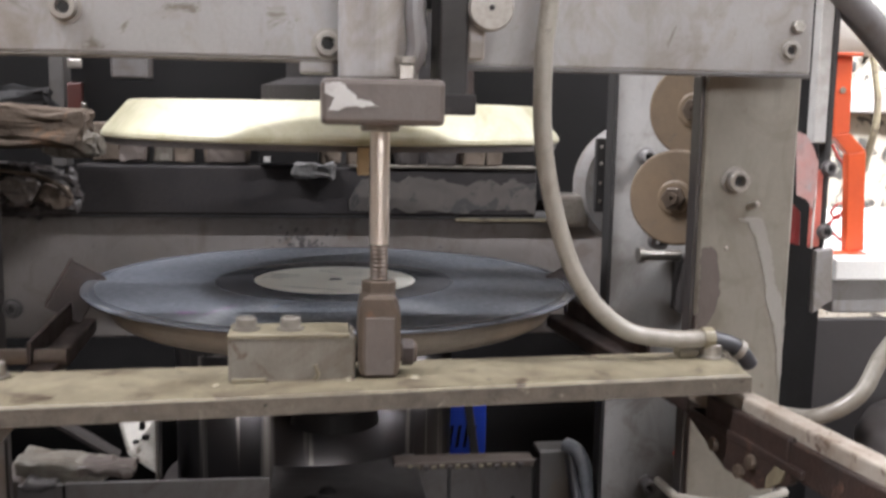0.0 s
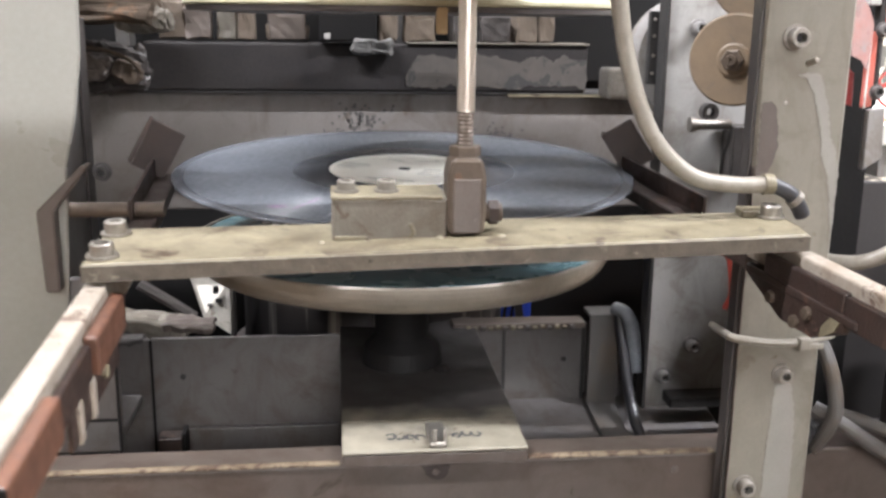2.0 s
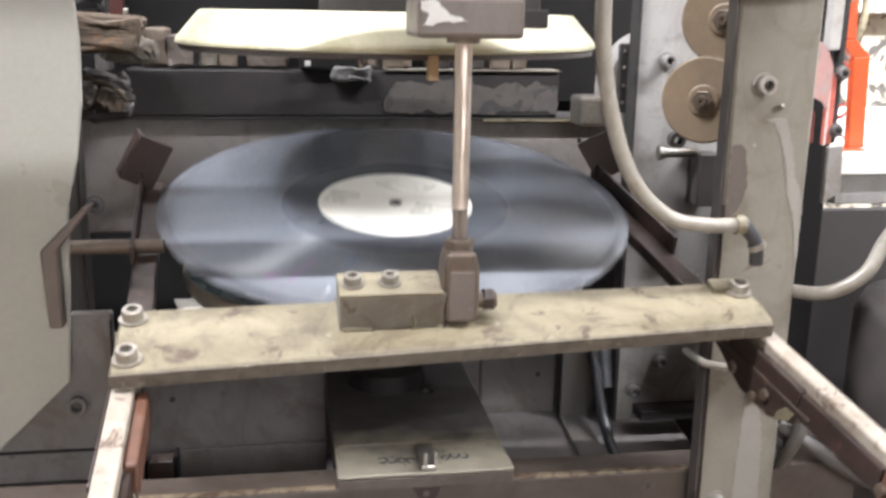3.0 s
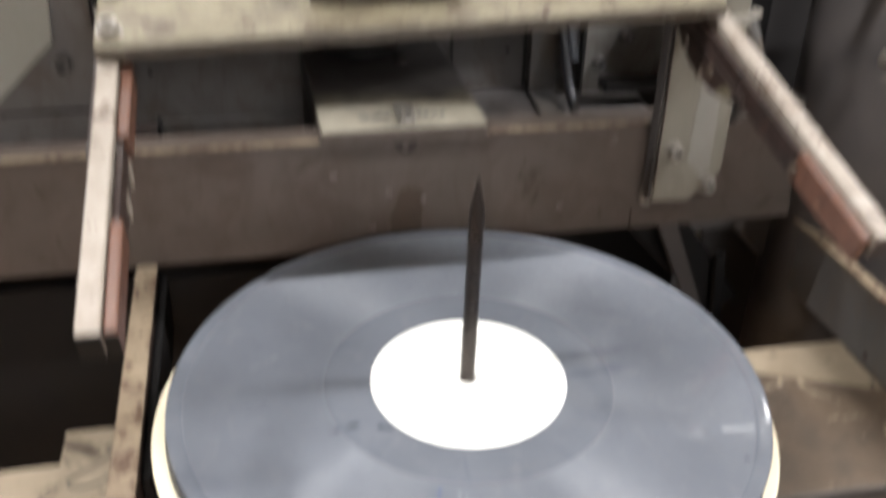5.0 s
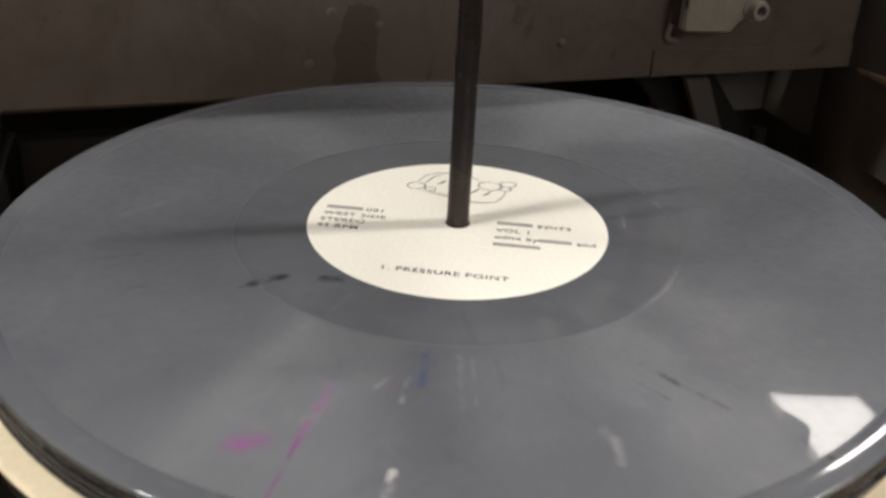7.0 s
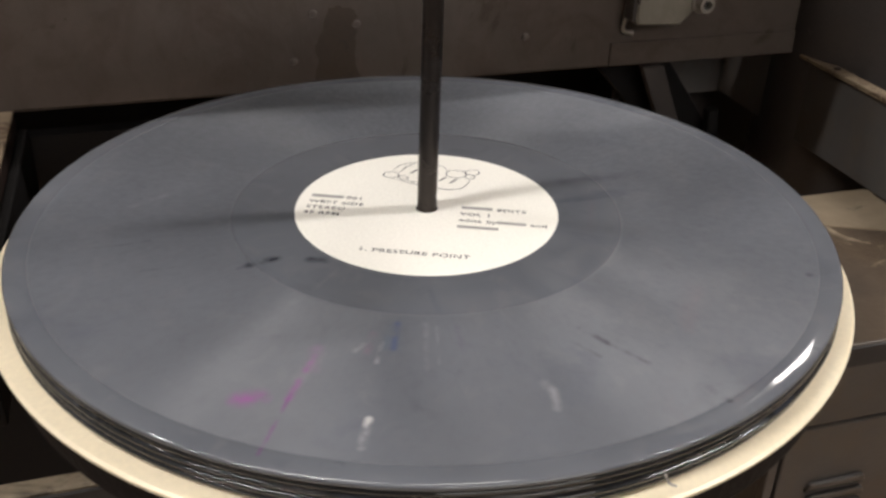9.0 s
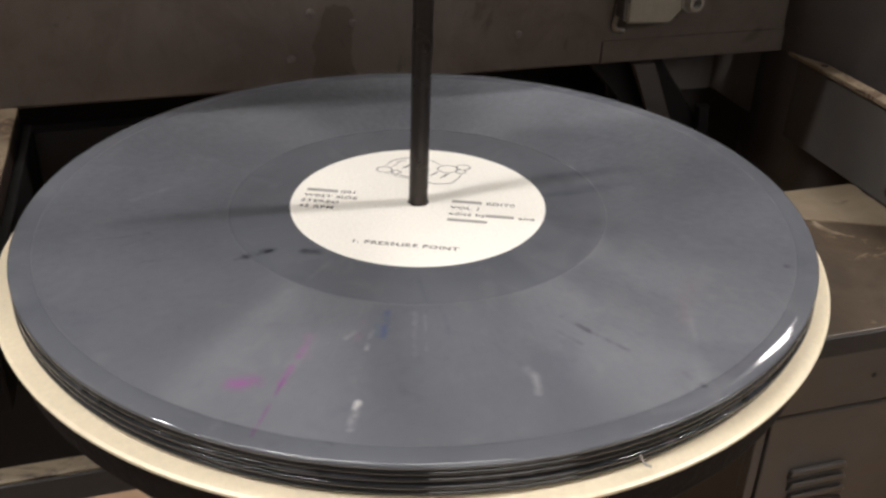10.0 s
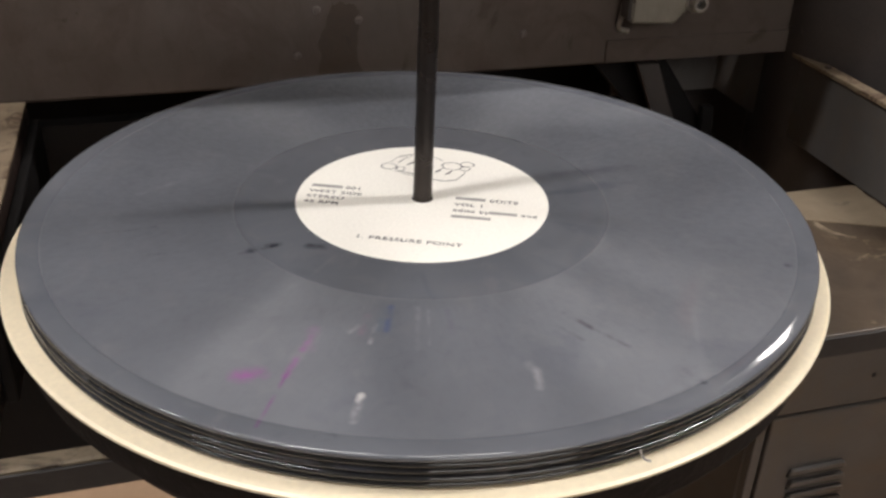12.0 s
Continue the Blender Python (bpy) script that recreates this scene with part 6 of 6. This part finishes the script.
    put("web_bolt", lathe([(0, 0), (0.0030, 0), (0.0026, 0.002), (0, 0.0024)], 12), CREAM, m=pose(-0.1517, 0.040, 1.1830, 0, 90))
    lean_l = pose(-0.1590, 0.122, 0, 0, 0, 2.6)
    put("rear_arm", box(-0.0070, 0.0070, 0.001, 0.190, 1.1925, 1.2010, 0.0012), RUST, "rusty rear arm", m=lean_l)
    put("arm_web", box(-0.0072, -0.0050, 0.075, 0.190, 1.2012, 1.2130, 0.0008), RUST, m=lean_l)
    lean = pose(0.1540, 0.122, 0, 0, 0, 7.0)
    put("rear_arm", box(-0.0070, 0.0070, 0.001, 0.192, 1.1925, 1.2010, 0.0012), RUST, "rusty rear arm", m=lean)
    put("arm_web", box(0.0050, 0.0072, 0.070, 0.192, 1.2012, 1.2130, 0.0008), RUST, m=lean)
    # folded end plates that hold the record's edge
    for m_ in (pose(-0.1700, 0.302, 1.2190, 0, 30, 16), pose(0.1400, 0.306, 1.2190, 0, -34, -16)):
        ep = put("end_plate", box(-0.0115, 0.0115, -0.0015, 0.0015, -0.0160, 0.0160, 0.0008), RUST, "rusty folded end plate", m=m_)
        part("fold", box(-0.0115, -0.0090, 0.0016, 0.0130, -0.0160, 0.0160, 0.0008), RUST, ep)
    blk = put("pivot_block", box(-0.0612, -0.0098, 0.0915, 0.1125, 1.2198, 1.2390, 0.0012), BLOCK, "bare grey pivot block")
    part("cap", box(-0.0615, -0.0120, 0.0911, 0.1129, 1.2382, 1.2402, 0.0006), CREAM, blk, "dusty cream top")
    part("weld_foot", box(-0.060, -0.046, 0.0900, 0.0914, 1.2206, 1.2222, 0.0004), CREAM, blk)
    part("weld_drip", sweep([(-0.0262, 0.0908, 1.2275), (-0.0250, 0.0902, 1.2235), (-0.0265, 0.0907, 1.2212)], 0.0009, 8), CREAM, blk)
    for x in (-0.0545, -0.0365):
        bolt(blk, x, 0.1015, 1.2403, 0.0042, 0.0050, "top", BLOCK)
    put("pivot_pin", lathe([(0, 0), (0.0042, 0), (0.0042, 0.026), (0, 0.026)], 20), CLEVIS, "brown pivot pin", m=pose(-0.0100, 0.1000, 1.2300, 0, 90))
    put("pin_head", hexnut(0.0058, 0.005), RUST, m=pose(0.0100, 0.1000, 1.2300, 0, 90))
    put("hose_lug", box(0.1360, 0.1550, 0.1085, 0.1180, 1.2232, 1.2272, 0.001), CREAM)
    return t


def piston_rod():
    t = thing("piston_rod", "polished steel piston rod with a brown oily clevis", "piston rod", pose(0, 0.1000, 1.2300))
    part("rod", lathe([(0, 0.0460), (0.0040, 0.0460), (0.0040, 0.215), (0, 0.215)], 32), STEEL, t, "polished steel rod", smooth=False)
    prof = [(0, 0.030)]
    for k in range(9):
        prof += [(0.0039, 0.0300 + 0.0018 * k), (0.0034, 0.0309 + 0.0018 * k)]
    part("thread", lathe(prof + [(0.0039, 0.0462), (0, 0.0462)], 24), CLEVIS, t, "bare steel thread")
    part("lock_nut", hexnut(0.0072, 0.0050), CLEVIS, t, m=pose(0, 0, 0.0262))
    cl = part("clevis", prism([(-0.0078, -0.0084), (0.0078, -0.0084), (0.0088, 0.0), (0.0086, 0.0190), (0.0066, 0.0262), (-0.0066, 0.0262), (-0.0086, 0.0190), (-0.0088, 0.0)], -0.0100, 0.0100, 0.0016), CLEVIS, t, "brown oily clevis fork")
    part("front_face", prism([(-0.0056, -0.0072), (0.0056, -0.0072), (0.0062, 0.0), (0.0060, 0.0170), (-0.0060, 0.0170), (-0.0062, 0.0)], -0.0106, -0.0100, 0.0003), BROWNGREY, cl)
    return t


def hose_tail():
    t = thing("hose_tail", "black rubber hose tail at the end of the cream hose", "hose", pose(0.1500, 0.108, 1.2325))
    part("sleeve", sweep([(0, 0, 0), (0.010, 0, -0.003), (0.016, 0.001, -0.008), (0.020, 0.002, -0.013)], 0.0038, 12), RUBBER, t, smooth=True)
    part("clip", lathe([(0.0038, 0), (0.0046, 0), (0.0046, 0.003), (0.0038, 0.003)], 16), ZINC, t, m=pose(0.012, 0, -0.0045, 0, 120))
    return t


PLATTER = platter()
FRAME = tipping_frame()
ROD = piston_rod()
TAIL = hose_tail()


def motions():
    # the platter sinks and leaves the record on the arms
    walk(PLATTER, [(t, pose(-0.014, 0.305, z)) for t, z in ((0.0, 1.2235), (0.1, 1.2180), (0.2, 1.2070), (0.3, 1.1960), (0.4, 1.1850), (0.6, 1.1710), (0.8, 1.1665), (1.0, 1.1660), (2.7, 1.1660), (4.3, 1.1690), (12.0, 1.1690))])
    # the carrier tips forward about its shaft, pushed by the piston
    tip = ((0.0, 0.0, 0.0), (1.5, 0.0, 0.0), (1.7, 1.1, 0.2), (2.0, 3.8, 0.5), (2.2, 5.9, 0.7), (2.5, 9.2, 1.2), (2.7, 11.6, 1.4), (3.0, 14.2, 1.2), (3.4, 17.2, 0.7), (3.8, 19.6, 0.2), (4.1, 20.9, -0.2), (4.3, 21.4, -0.5), (4.6, 21.9, -0.9), (5.0, 21.5, -1.2), (5.3, 20.8, -1.2), (5.6, 20.4, -1.1), (5.7, 15.5, -0.7), (5.8, 9.0, -0.3), (5.9, 4.5, -0.1), (6.1, 0.8, 0.0), (6.4, 0.0, 0.0), (12.0, 0.0, 0.0))
    walk(FRAME, [(t, pose(*PIV, 0, 0, w) @ pose(0, 0, 0, a)) for t, a, w in tip])

    def pin(a):
        c, s = math.cos(radians(a)), math.sin(radians(a))
        dy, dz = 0.1000 - PIV[1], 1.2300 - PIV[2]
        return PIV[1] + dy * c - dz * s, PIV[2] + dy * s + dz * c

    walk(ROD, [(t, pose(0, *pin(a))) for t, a, w in tip])
    walk(TAIL, [(t, pose(0.1500, 0.108, 1.2325, 0, 2.2 * a, 0)) for t, a, w in tip])
    # the record: down with the platter, up with the arms, then sliding under the crossbar onto the spindle
    rows = [(0.0, pose(-0.0140, 0.305, 1.2260)), (0.1, pose(-0.0140, 0.305, 1.2200)), (0.2, pose(-0.014, 0.305, 1.2125, -0.5, 1.0)), (0.4, pose(-0.0136, 0.306, 1.2060)), (0.6, pose(-0.0130, 0.306, 1.2062)), (1.5, pose(-0.0130, 0.307, 1.2065))]
    for t, a, w in tip:
        if 1.5 < t < 3.2:
            c, s = math.cos(radians(a)), math.sin(radians(a))
            lift = {1.7: 0.0, 2.0: 0.0, 2.2: 0.0, 2.5: 0.0, 2.7: 0.0, 3.0: -0.04}.get(t, 0.0)
            dy, dz = 0.083 + lift, -0.0035
            rows.append((t, pose(-0.0125, PIV[1] + dy * c - dz * s, PIV[2] + dy * s + dz * c - 0.002, a * 0.85)))
    for t, a, dy in ((3.4, 17.2, -0.06), (3.8, 19.6, -0.165), (4.1, 20.9, -0.232)):
        c, s = math.cos(radians(a)), math.sin(radians(a))
        dz = -0.012
        rows.append((t, pose(-0.010 + 0.010 * (t - 3.0), PIV[1] + dy * c - dz * s, PIV[2] + dy * s + dz * c, a)))
    rows += [(4.3, pose(0.0, 0.0, 1.1130, 18.0, 2.5)), (4.4, pose(0.0, 0.0, 1.1010, 7.0, 5.0)), (4.5, pose(0, 0, 1.0860, -1.0, 6.3)), (4.65, pose(0, 0, 1.0560, 1.0, 1.0)), (4.8, pose(0, 0, 1.0235, 1.5, -3.8)), (4.9, pose(0, 0, 1.0125, 2.4, -2.0)), (5.0, pose(0.0008, 0, 1.0040, 1.8, -0.4)), (5.1, pose(0.0004, 0, 1.0010, 0.5)), (5.2, pose(0, 0, 1.0)), (12.0, pose(0, 0, 1.0))]
    walk(RECORD, rows)


motions()
